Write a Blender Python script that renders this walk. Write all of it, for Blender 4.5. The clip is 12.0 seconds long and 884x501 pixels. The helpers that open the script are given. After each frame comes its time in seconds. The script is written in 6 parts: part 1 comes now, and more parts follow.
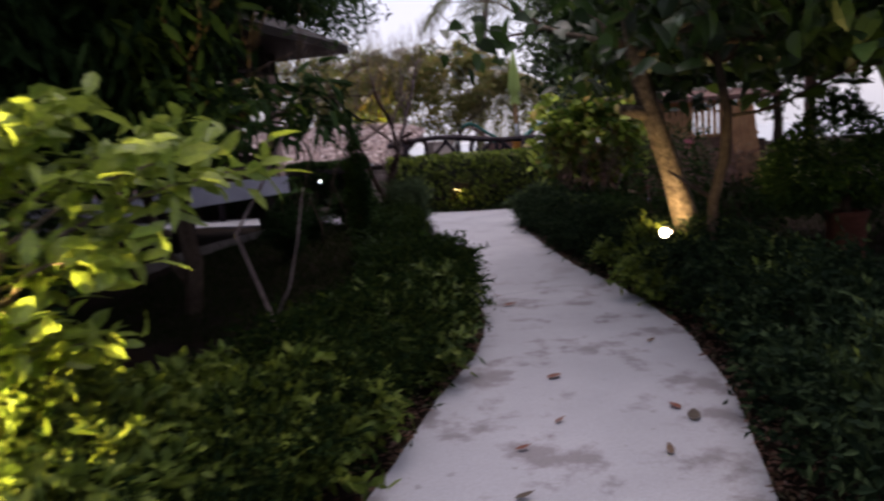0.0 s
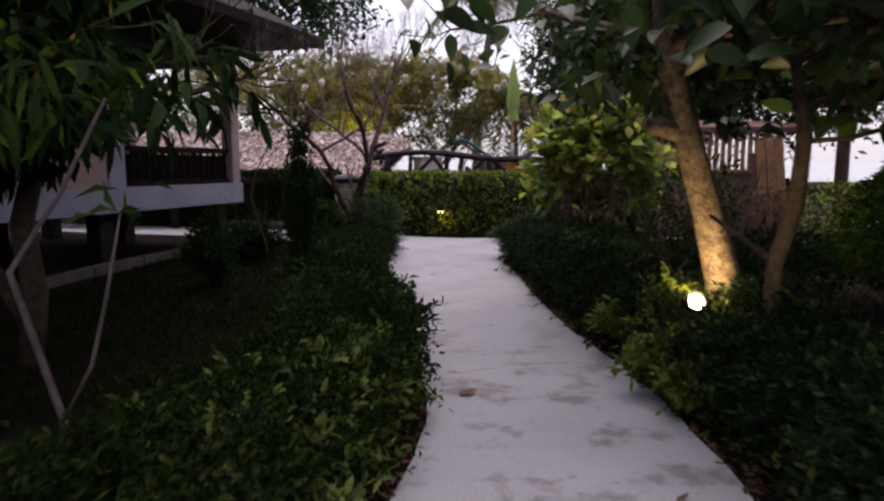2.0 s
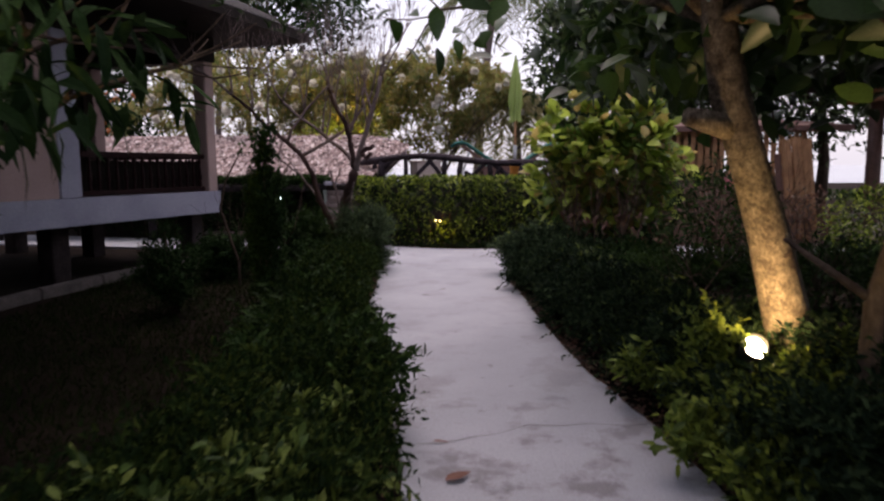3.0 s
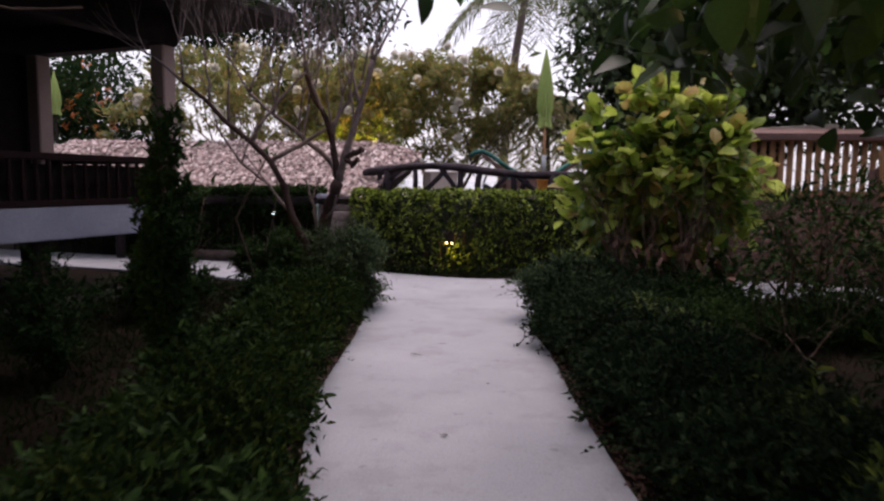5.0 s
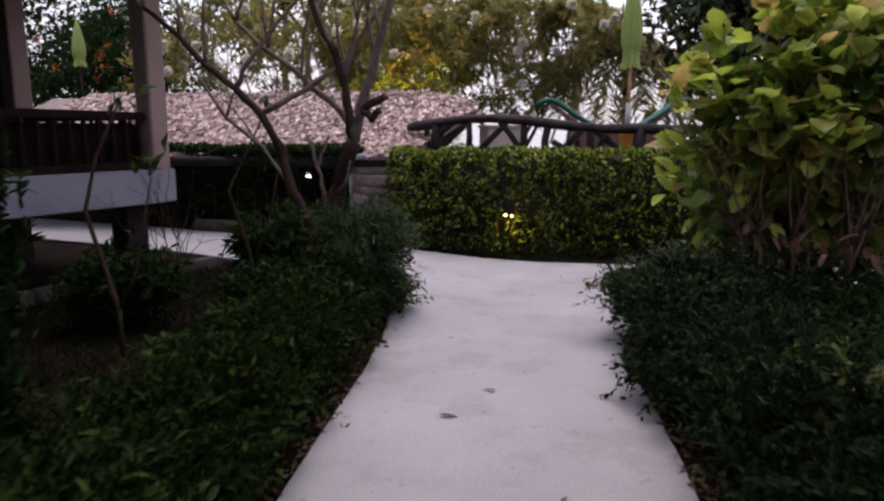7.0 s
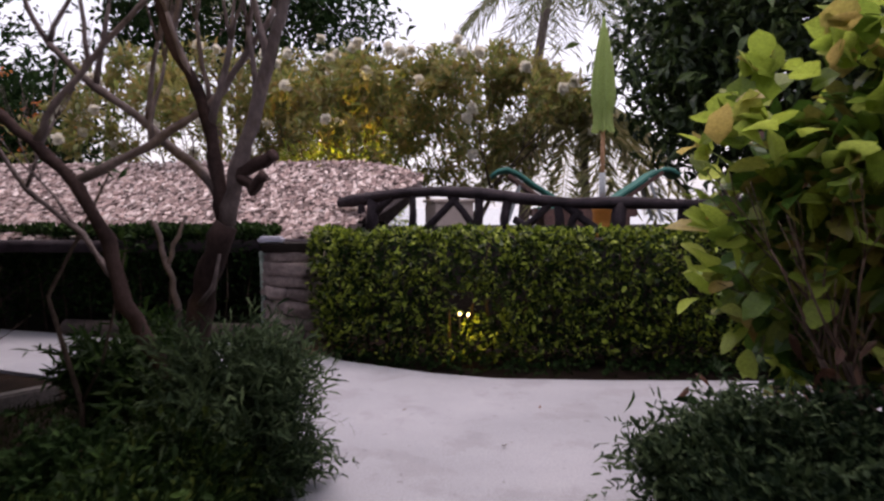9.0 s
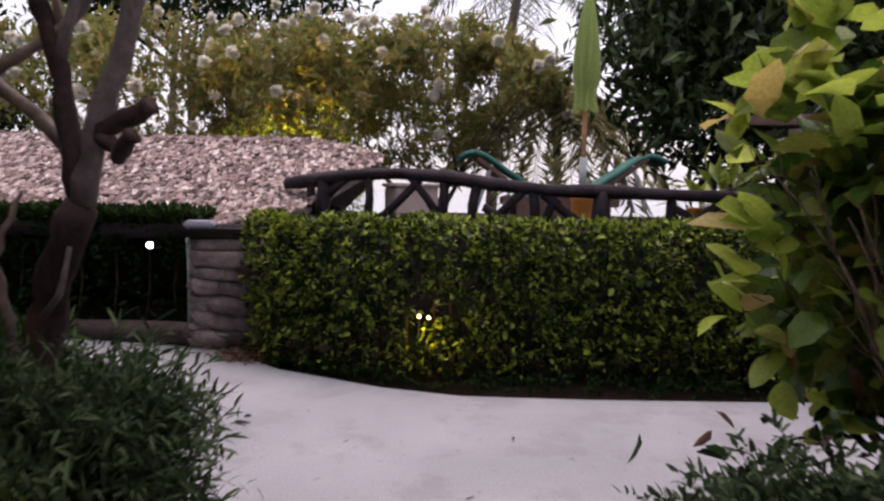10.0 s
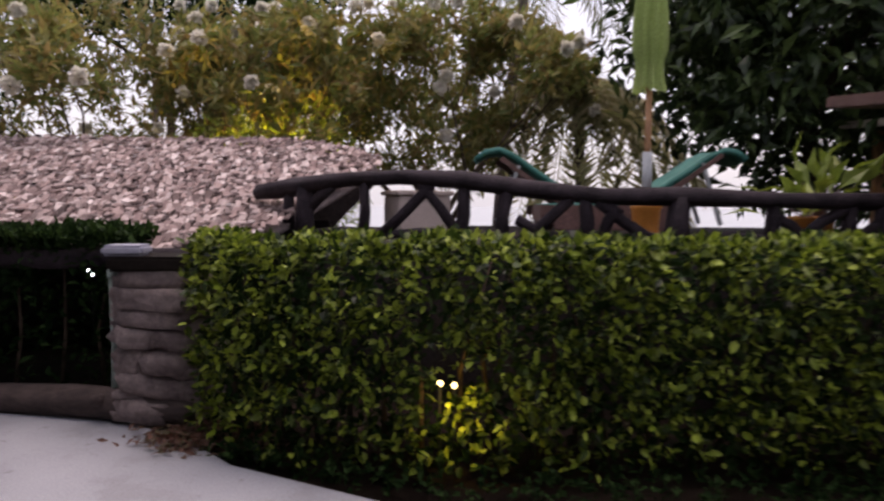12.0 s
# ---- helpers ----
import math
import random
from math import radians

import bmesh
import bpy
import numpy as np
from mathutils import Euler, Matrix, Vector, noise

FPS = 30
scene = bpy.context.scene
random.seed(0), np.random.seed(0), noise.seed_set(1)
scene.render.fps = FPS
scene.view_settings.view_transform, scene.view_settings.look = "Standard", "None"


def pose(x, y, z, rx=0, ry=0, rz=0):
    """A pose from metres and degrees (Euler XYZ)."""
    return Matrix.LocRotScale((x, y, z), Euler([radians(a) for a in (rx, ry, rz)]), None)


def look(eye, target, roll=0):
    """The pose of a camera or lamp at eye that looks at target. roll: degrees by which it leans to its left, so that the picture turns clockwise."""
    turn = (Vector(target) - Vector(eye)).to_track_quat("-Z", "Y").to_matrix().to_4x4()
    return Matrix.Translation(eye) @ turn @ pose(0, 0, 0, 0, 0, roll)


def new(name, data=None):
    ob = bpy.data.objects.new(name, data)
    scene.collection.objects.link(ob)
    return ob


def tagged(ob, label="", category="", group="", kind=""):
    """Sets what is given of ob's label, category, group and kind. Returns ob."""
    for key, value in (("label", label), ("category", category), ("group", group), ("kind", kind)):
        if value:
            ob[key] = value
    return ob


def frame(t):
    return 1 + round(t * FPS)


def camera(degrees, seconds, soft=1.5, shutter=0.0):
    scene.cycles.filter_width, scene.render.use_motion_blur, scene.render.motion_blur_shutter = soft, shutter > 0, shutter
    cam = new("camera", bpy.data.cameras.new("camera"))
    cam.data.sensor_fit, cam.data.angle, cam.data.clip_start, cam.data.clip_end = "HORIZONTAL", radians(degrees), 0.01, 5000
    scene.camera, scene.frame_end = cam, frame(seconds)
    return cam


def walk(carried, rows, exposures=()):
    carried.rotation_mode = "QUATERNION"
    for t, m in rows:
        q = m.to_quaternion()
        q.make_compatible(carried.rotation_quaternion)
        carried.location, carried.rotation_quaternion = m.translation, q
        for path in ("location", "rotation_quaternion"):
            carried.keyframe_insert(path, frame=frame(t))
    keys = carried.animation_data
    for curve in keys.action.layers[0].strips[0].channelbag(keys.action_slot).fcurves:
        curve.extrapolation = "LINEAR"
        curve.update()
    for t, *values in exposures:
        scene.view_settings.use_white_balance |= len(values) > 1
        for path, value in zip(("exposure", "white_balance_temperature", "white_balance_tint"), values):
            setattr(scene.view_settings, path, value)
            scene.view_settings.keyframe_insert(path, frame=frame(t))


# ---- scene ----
cam = camera(66.5, 12.0, soft=2.4, shutter=0.5)
METRES, EYE, TILT, LEAN, TURN = 12.0, 1.47, -8.8, 4.0, 0.0
ROWS = [
    (0.0, 0.0, 0.0, 0.0, 0.0, 0.0, -0.0),
    (0.5, 0.0079, 0.031, 0.0046, -6.32, -0.8, -0.3),
    (1.0, 0.0181, 0.0694, 0.0111, -6.85, 0.54, -2.87),
    (1.5, 0.0254, 0.1112, 0.0161, -4.71, 1.27, -3.42),
    (2.0, 0.0309, 0.1579, 0.0225, -0.43, 1.5, -4.06),
    (2.5, 0.0346, 0.2028, 0.0314, 0.02, 0.94, -2.69),
    (3.0, 0.0398, 0.2454, 0.0382, -0.12, 1.78, -3.65),
    (5.0, 0.0563, 0.4219, 0.0647, 2.02, 2.74, -4.89),
    (5.5, 0.0571, 0.4668, 0.0721, 2.95, 1.41, -3.1),
    (6.0, 0.0572, 0.5107, 0.0779, 5.93, -2.95, -3.65),
    (6.5, 0.056, 0.551, 0.0877, 5.44, -0.66, -3.01),
    (7.0, 0.0551, 0.5901, 0.0948, 7.5, -1.68, -5.19),
    (7.5, 0.0536, 0.6297, 0.1026, 4.51, 1.66, -4.76),
    (9.5, 0.0406, 0.79, 0.1252, 2.43, 5.05, -4.22),
    (10.0, 0.0416, 0.8298, 0.1307, -0.02, 4.08, -5.26),
    (10.5, 0.0404, 0.8681, 0.1388, 0.96, 6.4, -4.41),
    (11.0, 0.0378, 0.907, 0.1434, -0.25, 5.73, -5.18),
    (11.5, 0.0334, 0.9431, 0.1492, -2.82, 5.73, -4.74),
    (12.0, 0.0244, 0.9787, 0.1511, -0.18, 5.05, -4.43),
]
TINT = 26
walk(cam, [(t, pose(0, 0, EYE, TILT, LEAN, TURN) @ pose(METRES * x, METRES * y, METRES * z, 90 + pitch, roll, yaw)) for t, x, y, z, yaw, pitch, roll in ROWS],
     [(t, stops, kelvin, TINT) for t, stops, kelvin in ((0.0, 0.14, 6450), (1.0, 0.24, 6600), (2.5, 0.36, 6650), (5.0, 0.36, 6650), (7.0, 0.36, 6650), (9.5, 0.40, 6750), (11.0, 0.30, 6850), (12.0, 0.26, 6850))])

# ---- world and sun: soft evening light under a bright hazy sky ----
world = bpy.data.worlds.new("dusk_sky")
scene.world = world
world.use_nodes = True
sky = world.node_tree.nodes.new("ShaderNodeTexSky")
sky.sky_type, sky.sun_disc = "NISHITA", False
sky.sun_elevation, sky.sun_rotation = radians(78), radians(12)
sky.air_density, sky.dust_density, sky.ozone_density = 1.0, 5.0, 1.0
world.node_tree.links.new(sky.outputs[0], world.node_tree.nodes["Background"].inputs[0])
world.node_tree.nodes["Background"].inputs[1].default_value = 0.075
# an even veil of thin cloud over the clear sky
veil = world.node_tree.nodes.new("ShaderNodeBackground")
veil.inputs[0].default_value, veil.inputs[1].default_value = (0.92, 0.95, 1.0, 1), 0.66
both = world.node_tree.nodes.new("ShaderNodeAddShader")
world.node_tree.links.new(world.node_tree.nodes["Background"].outputs[0], both.inputs[0])
world.node_tree.links.new(veil.outputs[0], both.inputs[1])
world.node_tree.links.new(both.outputs[0], world.node_tree.nodes["World Output"].inputs[0])
sun_data = bpy.data.lights.new("sun", "SUN")
sun_data.energy, sun_data.angle, sun_data.color = 1.35, radians(40), (1.0, 0.93, 0.86)
sun = new("sun", sun_data)
sun.matrix_world = look((0, 0, 30), (-0.043, -0.203, 29.022))


def spot(name, at, to, watts, colour, size=90, radius=0.03):
    d = bpy.data.lights.new(name, "SPOT")
    d.energy, d.color, d.spot_size, d.spot_blend, d.shadow_soft_size = watts, colour, radians(size), 0.6, radius
    ob = new(name, d)
    ob.matrix_world = look(at, to)
    return ob


WARM, YELLOW = (1.0, 0.72, 0.30), (1.0, 0.72, 0.10)
spot("tree_uplight_beam", (2.04, 6.34, 0.60), (2.36, 6.72, 0.98), 44, WARM, 150)
spot("hedge_light_beam", (0.30, 15.22, 0.50), (0.38, 15.45, 0.36), 7, YELLOW, 110)
spot("hut_garden_beam", (-1.9, 21.45, 1.6), (-2.2, 22.1, 2.25), 560, YELLOW, 118)
spot("shrub_light_beam", (-2.12, 1.60, 0.62), (-1.25, 2.45, 0.98), 1050, (1.0, 0.78, 0.22), 98)
spot("hut_lamp_beam", (-3.47, 18.9, 0.72), (-3.2, 16.5, 0.4), 3, (0.85, 1.0, 1.0), 140)


# ---- materials ----
def material(name, rough=0.7, metal=0.0):
    m = bpy.data.materials.new(name)
    m.use_nodes = True
    b = m.node_tree.nodes["Principled BSDF"]
    b.inputs["Roughness"].default_value, b.inputs["Metallic"].default_value = rough, metal
    return m, m.node_tree, b


def ramp(nt, source, stops):
    r = nt.nodes.new("ShaderNodeValToRGB")
    e = r.color_ramp.elements
    while len(e) < len(stops):
        e.new(0.5)
    for k, (p, c) in zip(e, stops):
        k.position, k.color = p, (*c, 1)
    nt.links.new(source, r.inputs[0])
    return r.outputs[0]


def noise_out(nt, scale, detail=4, rough=0.6, stretch=None):
    n = nt.nodes.new("ShaderNodeTexNoise")
    n.inputs["Scale"].default_value, n.inputs["Detail"].default_value, n.inputs["Roughness"].default_value = scale, detail, rough
    c = nt.nodes.new("ShaderNodeTexCoord")
    if stretch:
        mp = nt.nodes.new("ShaderNodeMapping")
        mp.inputs["Scale"].default_value = stretch
        nt.links.new(c.outputs["Object"], mp.inputs[0])
        nt.links.new(mp.outputs[0], n.inputs["Vector"])
    else:
        nt.links.new(c.outputs["Object"], n.inputs["Vector"])
    return n.outputs["Fac"]


def mixed(nt, a, b, fac, mode="MULTIPLY"):
    m = nt.nodes.new("ShaderNodeMix")
    m.data_type, m.blend_type = "RGBA", mode
    for s, v in ((m.inputs[0], fac), (m.inputs[6], a), (m.inputs[7], b)):
        if hasattr(v, "is_output"):
            nt.links.new(v, s)
        elif isinstance(v, tuple):
            s.default_value = (*v, 1)
        else:
            s.default_value = v
    return m.outputs[2]


def bump(nt, b, height, strength=0.4, distance=0.02):
    n = nt.nodes.new("ShaderNodeBump")
    n.inputs["Strength"].default_value, n.inputs["Distance"].default_value = strength, distance
    nt.links.new(height, n.inputs["Height"])
    nt.links.new(n.outputs[0], b.inputs["Normal"])


def two_scale(name, dark, light, big=1.5, fine=30.0, rough=0.8, relief=0.3, depth=0.01, stretch=None, low=0.55):
    """A surface with broad patches and a fine grain, both with relief."""
    m, nt, b = material(name, rough)
    c1 = ramp(nt, noise_out(nt, big, 5), [(0.3, dark), (0.7, light)])
    g = noise_out(nt, fine, 4, 0.7, stretch)
    c2 = ramp(nt, g, [(0.3, (low, low, low)), (0.65, (1, 1, 1))])
    nt.links.new(mixed(nt, c1, c2, 1.0), b.inputs["Base Color"])
    bump(nt, b, g, relief, depth)
    return m


def leaf_material(name, shades, rough=0.45, glow=0.35, single=False, shine=0.5):
    """Leaves: colour varies leaf by leaf, light passes through in part."""
    m, nt, b = material(name, rough)
    b.inputs["Specular IOR Level"].default_value = shine
    if single:
        rnd = nt.nodes.new("ShaderNodeObjectInfo").outputs["Random"]
    else:
        rnd = nt.nodes.new("ShaderNodeNewGeometry").outputs["Random Per Island"]
    n = len(shades) - 1
    c = ramp(nt, rnd, [(i / n, s) for i, s in enumerate(shades)])
    c = mixed(nt, c, ramp(nt, noise_out(nt, 60, 3), [(0.35, (0.7, 0.7, 0.7)), (0.65, (1, 1, 1))]), 1.0)
    nt.links.new(c, b.inputs["Base Color"])
    t = nt.nodes.new("ShaderNodeBsdfTranslucent")
    nt.links.new(c, t.inputs[0])
    mx = nt.nodes.new("ShaderNodeMixShader")
    mx.inputs[0].default_value = glow
    out = nt.nodes["Material Output"]
    nt.links.new(b.outputs[0], mx.inputs[1])
    nt.links.new(t.outputs[0], mx.inputs[2])
    nt.links.new(mx.outputs[0], out.inputs[0])
    return m


def glow_material(name, colour, strength):
    m, nt, b = material(name)
    b.inputs["Emission Color"].default_value, b.inputs["Emission Strength"].default_value = (*colour, 1), strength
    return m


def concrete_material():
    m, nt, b = material("worn_concrete", 0.85)
    base = ramp(nt, noise_out(nt, 0.9, 5), [(0.3, (0.262, 0.272, 0.302)), (0.7, (0.348, 0.357, 0.393))])
    grain = noise_out(nt, 70, 5, 0.75)
    base = mixed(nt, base, ramp(nt, grain, [(0.3, (0.72, 0.70, 0.70)), (0.6, (1, 1, 1))]), 1.0)
    # scuffed patches and dirt, heavier on the old stretch of the path
    blot = ramp(nt, noise_out(nt, 1.9, 7, 0.66), [(0.52, (1, 1, 1)), (0.60, (0.55, 0.50, 0.49))])
    xyz = nt.nodes.new("ShaderNodeSeparateXYZ")
    tc = nt.nodes.new("ShaderNodeTexCoord")
    nt.links.new(tc.outputs["Object"], xyz.inputs[0])
    rng = nt.nodes.new("ShaderNodeMapRange")
    rng.inputs[1].default_value, rng.inputs[2].default_value, rng.inputs[3].default_value, rng.inputs[4].default_value = 6.0, 8.0, 0.9, 0.28
    nt.links.new(xyz.outputs[1], rng.inputs[0])
    base = mixed(nt, base, blot, rng.outputs[0])
    speck = ramp(nt, noise_out(nt, 11, 3, 0.5), [(0.66, (1, 1, 1)), (0.72, (0.45, 0.42, 0.40))])
    base = mixed(nt, base, speck, 0.5)
    nt.links.new(base, b.inputs["Base Color"])
    bump(nt, b, grain, 0.35, 0.006)
    return m


CONCRETE = concrete_material()
# near-black: the deep shade on the beds is put into the soil colour
SOIL = two_scale("shaded_garden_soil", (0.010, 0.007, 0.006), (0.026, 0.018, 0.013), 2.0, 40, 0.95, 0.8, 0.02)
SAND = two_scale("beach_sand", (0.42, 0.38, 0.33), (0.55, 0.5, 0.44), 0.2, 20, 0.95, 0.3, 0.01)
BARK = two_scale("mottled_bark", (0.06, 0.042, 0.03), (0.25, 0.20, 0.145), 16, 60, 0.85, 1.0, 0.015, (1, 1, 0.7), 0.30)
PALE_BARK = two_scale("smooth_pale_bark", (0.075, 0.052, 0.049), (0.21, 0.155, 0.148), 9, 50, 0.8, 0.5, 0.008, (1, 1, 0.4))
FRANGI_BARK = two_scale("grey_brown_branch_bark", (0.02, 0.012, 0.011), (0.085, 0.054, 0.050), 3.5, 50, 0.85, 0.6, 0.008, (1, 1, 0.5))
DARK_BARK = two_scale("dark_bark", (0.05, 0.035, 0.028), (0.11, 0.08, 0.06), 9, 50, 0.9, 0.7, 0.01, (1, 1, 0.4))
LOG = two_scale("dark_rustic_log", (0.017, 0.012, 0.016), (0.05, 0.037, 0.045), 6, 45, 0.7, 0.9, 0.012, (1, 1, 1))
PLASTER_PINK = two_scale("pale_pink_plaster", (0.34, 0.235, 0.215), (0.43, 0.30, 0.275), 1.2, 40, 0.85, 0.2, 0.004, None, 0.85)
PLASTER_WHITE = two_scale("weathered_white_plaster", (0.28, 0.28, 0.35), (0.38, 0.38, 0.45), 1.4, 35, 0.85, 0.25, 0.004, None, 0.82)
MAROON = two_scale("dark_red_painted_wood", (0.016, 0.006, 0.006), (0.03, 0.011, 0.011), 5, 40, 0.5, 0.3, 0.004, (1, 1, 0.3))
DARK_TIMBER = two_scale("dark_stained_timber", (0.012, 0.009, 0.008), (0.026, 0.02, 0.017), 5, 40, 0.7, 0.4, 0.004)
ORANGE_TIMBER = two_scale("orange_brown_timber", (0.26, 0.12, 0.05), (0.42, 0.22, 0.10), 5, 35, 0.6, 0.4, 0.005, (1, 1, 0.2))
BROWN_TIMBER = two_scale("brown_red_timber", (0.11, 0.055, 0.045), (0.19, 0.10, 0.085), 5, 35, 0.6, 0.4, 0.005)
RED_PAINT = two_scale("red_painted_board", (0.30, 0.045, 0.02), (0.42, 0.07, 0.03), 3, 30, 0.6, 0.2, 0.003, None, 0.8)
GREY_TILE = two_scale("grey_roof_shingle", (0.17, 0.17, 0.18), (0.30, 0.30, 0.31), 3, 40, 0.8, 0.5, 0.006)
STONE = two_scale("rounded_field_stone", (0.11, 0.080, 0.078), (0.36, 0.285, 0.27), 5, 30, 0.85, 0.8, 0.012)
WORN_LOG = two_scale("weathered_brown_log", (0.035, 0.023, 0.021), (0.10, 0.07, 0.064), 5, 35, 0.85, 0.8, 0.01, (0.3, 1, 1))
OLD_KERB = two_scale("dark_old_kerb", (0.04, 0.034, 0.03), (0.13, 0.11, 0.10), 4, 30, 0.9, 0.7, 0.01)
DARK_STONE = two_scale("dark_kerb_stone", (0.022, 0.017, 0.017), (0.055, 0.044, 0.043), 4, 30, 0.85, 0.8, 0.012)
BEIGE_BLOCK = two_scale("beige_render", (0.46, 0.37, 0.33), (0.56, 0.46, 0.41), 3, 40, 0.85, 0.3, 0.004, None, 0.85)
TERRACOTTA = two_scale("old_terracotta", (0.05, 0.017, 0.012), (0.10, 0.035, 0.022), 6, 40, 0.8, 0.6, 0.006)
ORANGE_POT = two_scale("orange_glazed_pot", (0.46, 0.17, 0.03), (0.60, 0.25, 0.05), 5, 40, 0.4, 0.2, 0.003, None, 0.85)
GREEN_CLOTH = two_scale("green_sling_fabric", (0.015, 0.12, 0.10), (0.03, 0.19, 0.155), 6, 90, 0.7, 0.3, 0.002)
LIME_CLOTH = leaf_material("lime_green_canvas", [(0.40, 0.52, 0.16), (0.46, 0.58, 0.20)], 0.8, 0.45)
STEEL = two_scale("dull_grey_metal", (0.3, 0.32, 0.33), (0.42, 0.44, 0.45), 5, 40, 0.45, 0.1, 0.001, None, 0.9)
BLACK_METAL = two_scale("black_lamp_housing", (0.015, 0.015, 0.015), (0.03, 0.03, 0.03), 6, 50, 0.5, 0.2, 0.001)
THATCH = leaf_material("sun_bleached_leaf_thatch", [(0.045, 0.027, 0.025), (0.30, 0.21, 0.195), (0.56, 0.45, 0.425), (0.10, 0.064, 0.06), (0.38, 0.27, 0.25), (0.76, 0.66, 0.63)], 0.9, 0.0)
THATCH_SKIN = two_scale("packed_old_thatch", (0.16, 0.12, 0.115), (0.30, 0.24, 0.235), 5, 40, 0.95, 0.6, 0.01)
THATCH_ONE = leaf_material("sun_bleached_thatch_piece", [(0.045, 0.027, 0.025), (0.30, 0.21, 0.195), (0.56, 0.45, 0.425), (0.10, 0.064, 0.06), (0.38, 0.27, 0.25), (0.76, 0.66, 0.63)], 0.9, 0.0, True)
DRY_LEAF = leaf_material("dry_red_brown_leaf", [(0.16, 0.05, 0.03), (0.10, 0.055, 0.03), (0.05, 0.04, 0.03)], 0.7, 0.1, True)

# two bright tones stand for leaf highlights, the near-black ones for shaded gaps
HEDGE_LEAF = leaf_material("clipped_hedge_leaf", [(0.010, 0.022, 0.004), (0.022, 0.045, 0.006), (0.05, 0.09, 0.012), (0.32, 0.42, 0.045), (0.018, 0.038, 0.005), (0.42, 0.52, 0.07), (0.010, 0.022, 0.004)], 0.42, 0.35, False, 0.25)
# groundcover tones lowered to near black for the shade under the trees
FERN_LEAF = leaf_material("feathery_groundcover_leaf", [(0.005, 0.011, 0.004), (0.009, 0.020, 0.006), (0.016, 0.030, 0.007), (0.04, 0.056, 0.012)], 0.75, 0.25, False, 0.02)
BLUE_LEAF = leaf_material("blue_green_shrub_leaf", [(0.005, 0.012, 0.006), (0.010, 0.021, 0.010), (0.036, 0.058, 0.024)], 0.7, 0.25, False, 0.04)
BIG_LEAF = leaf_material("broad_lime_leaf", [(0.28, 0.38, 0.05), (0.46, 0.56, 0.10), (0.12, 0.20, 0.03), (0.38, 0.48, 0.07), (0.52, 0.60, 0.14), (0.16, 0.25, 0.035), (0.60, 0.40, 0.15)], 0.42, 0.58, True, 0.3)
BIG_LEAF_MANY = leaf_material("broad_lime_leaf_upper", [(0.28, 0.38, 0.05), (0.46, 0.56, 0.10), (0.14, 0.22, 0.03), (0.40, 0.50, 0.08), (0.20, 0.30, 0.04), (0.58, 0.40, 0.15)], 0.42, 0.58, False, 0.3)
CORNER_LEAF = leaf_material("grey_green_shrub_leaf", [(0.018, 0.034, 0.016), (0.04, 0.068, 0.032), (0.085, 0.125, 0.055), (0.028, 0.05, 0.024)], 0.65, 0.3, False, 0.1)
# darker copy of the lime leaf: the bush's inner shade put into colour
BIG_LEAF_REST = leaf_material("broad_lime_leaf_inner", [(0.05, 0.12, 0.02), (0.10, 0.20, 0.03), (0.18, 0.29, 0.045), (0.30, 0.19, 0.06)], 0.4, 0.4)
ALMOND_LEAF = leaf_material("broad_dark_leaf", [(0.012, 0.030, 0.008), (0.024, 0.055, 0.013), (0.065, 0.13, 0.035), (0.03, 0.055, 0.03), (0.016, 0.036, 0.01)], 0.4, 0.3, True, 0.35)
ALMOND_REST = leaf_material("broad_dark_leaf_inner", [(0.012, 0.03, 0.008), (0.025, 0.055, 0.013), (0.055, 0.11, 0.025)], 0.4, 0.3, False, 0.3)
# near-black; carries the shade of crowns, beds and inner leaves in its colour
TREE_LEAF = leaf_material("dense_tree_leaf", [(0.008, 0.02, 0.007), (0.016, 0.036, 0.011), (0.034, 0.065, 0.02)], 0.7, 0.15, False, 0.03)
GLOSSY_LEAF = leaf_material("dark_glossy_tree_leaf", [(0.010, 0.022, 0.008), (0.024, 0.048, 0.014), (0.10, 0.15, 0.045), (0.02, 0.04, 0.012), (0.05, 0.085, 0.025)], 0.45, 0.25, False, 0.35)
FRANGI_LEAF = leaf_material("frangipani_leaf", [(0.12, 0.16, 0.04), (0.20, 0.225, 0.065), (0.30, 0.265, 0.08), (0.26, 0.18, 0.07)], 0.5, 0.55)
PETAL = leaf_material("white_petal", [(0.82, 0.78, 0.66), (0.88, 0.86, 0.78)], 0.6, 0.5)
PINK_PETAL = leaf_material("pink_petal", [(0.55, 0.12, 0.2), (0.65, 0.2, 0.28)], 0.6, 0.4)
PALM_LEAF = leaf_material("palm_leaflet", [(0.10, 0.13, 0.05), (0.16, 0.18, 0.07), (0.20, 0.19, 0.09)], 0.5, 0.4)
DRY_PALM = leaf_material("pale_palm_leaflet", [(0.16, 0.18, 0.06), (0.36, 0.34, 0.16), (0.46, 0.40, 0.22)], 0.5, 0.5)
# lighter leaf for tufts that catch light at the path; SHADE_LEAF is its dark copy
PATH_LEAF = leaf_material("lit_path_leaf", [(0.02, 0.042, 0.009), (0.045, 0.08, 0.014), (0.09, 0.13, 0.022), (0.12, 0.15, 0.03)], 0.6, 0.3, False, 0.2)
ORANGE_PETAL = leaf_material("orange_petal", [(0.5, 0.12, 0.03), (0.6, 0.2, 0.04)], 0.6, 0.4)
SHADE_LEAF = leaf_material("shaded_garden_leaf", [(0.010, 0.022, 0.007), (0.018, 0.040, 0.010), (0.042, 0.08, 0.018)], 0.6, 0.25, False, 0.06)
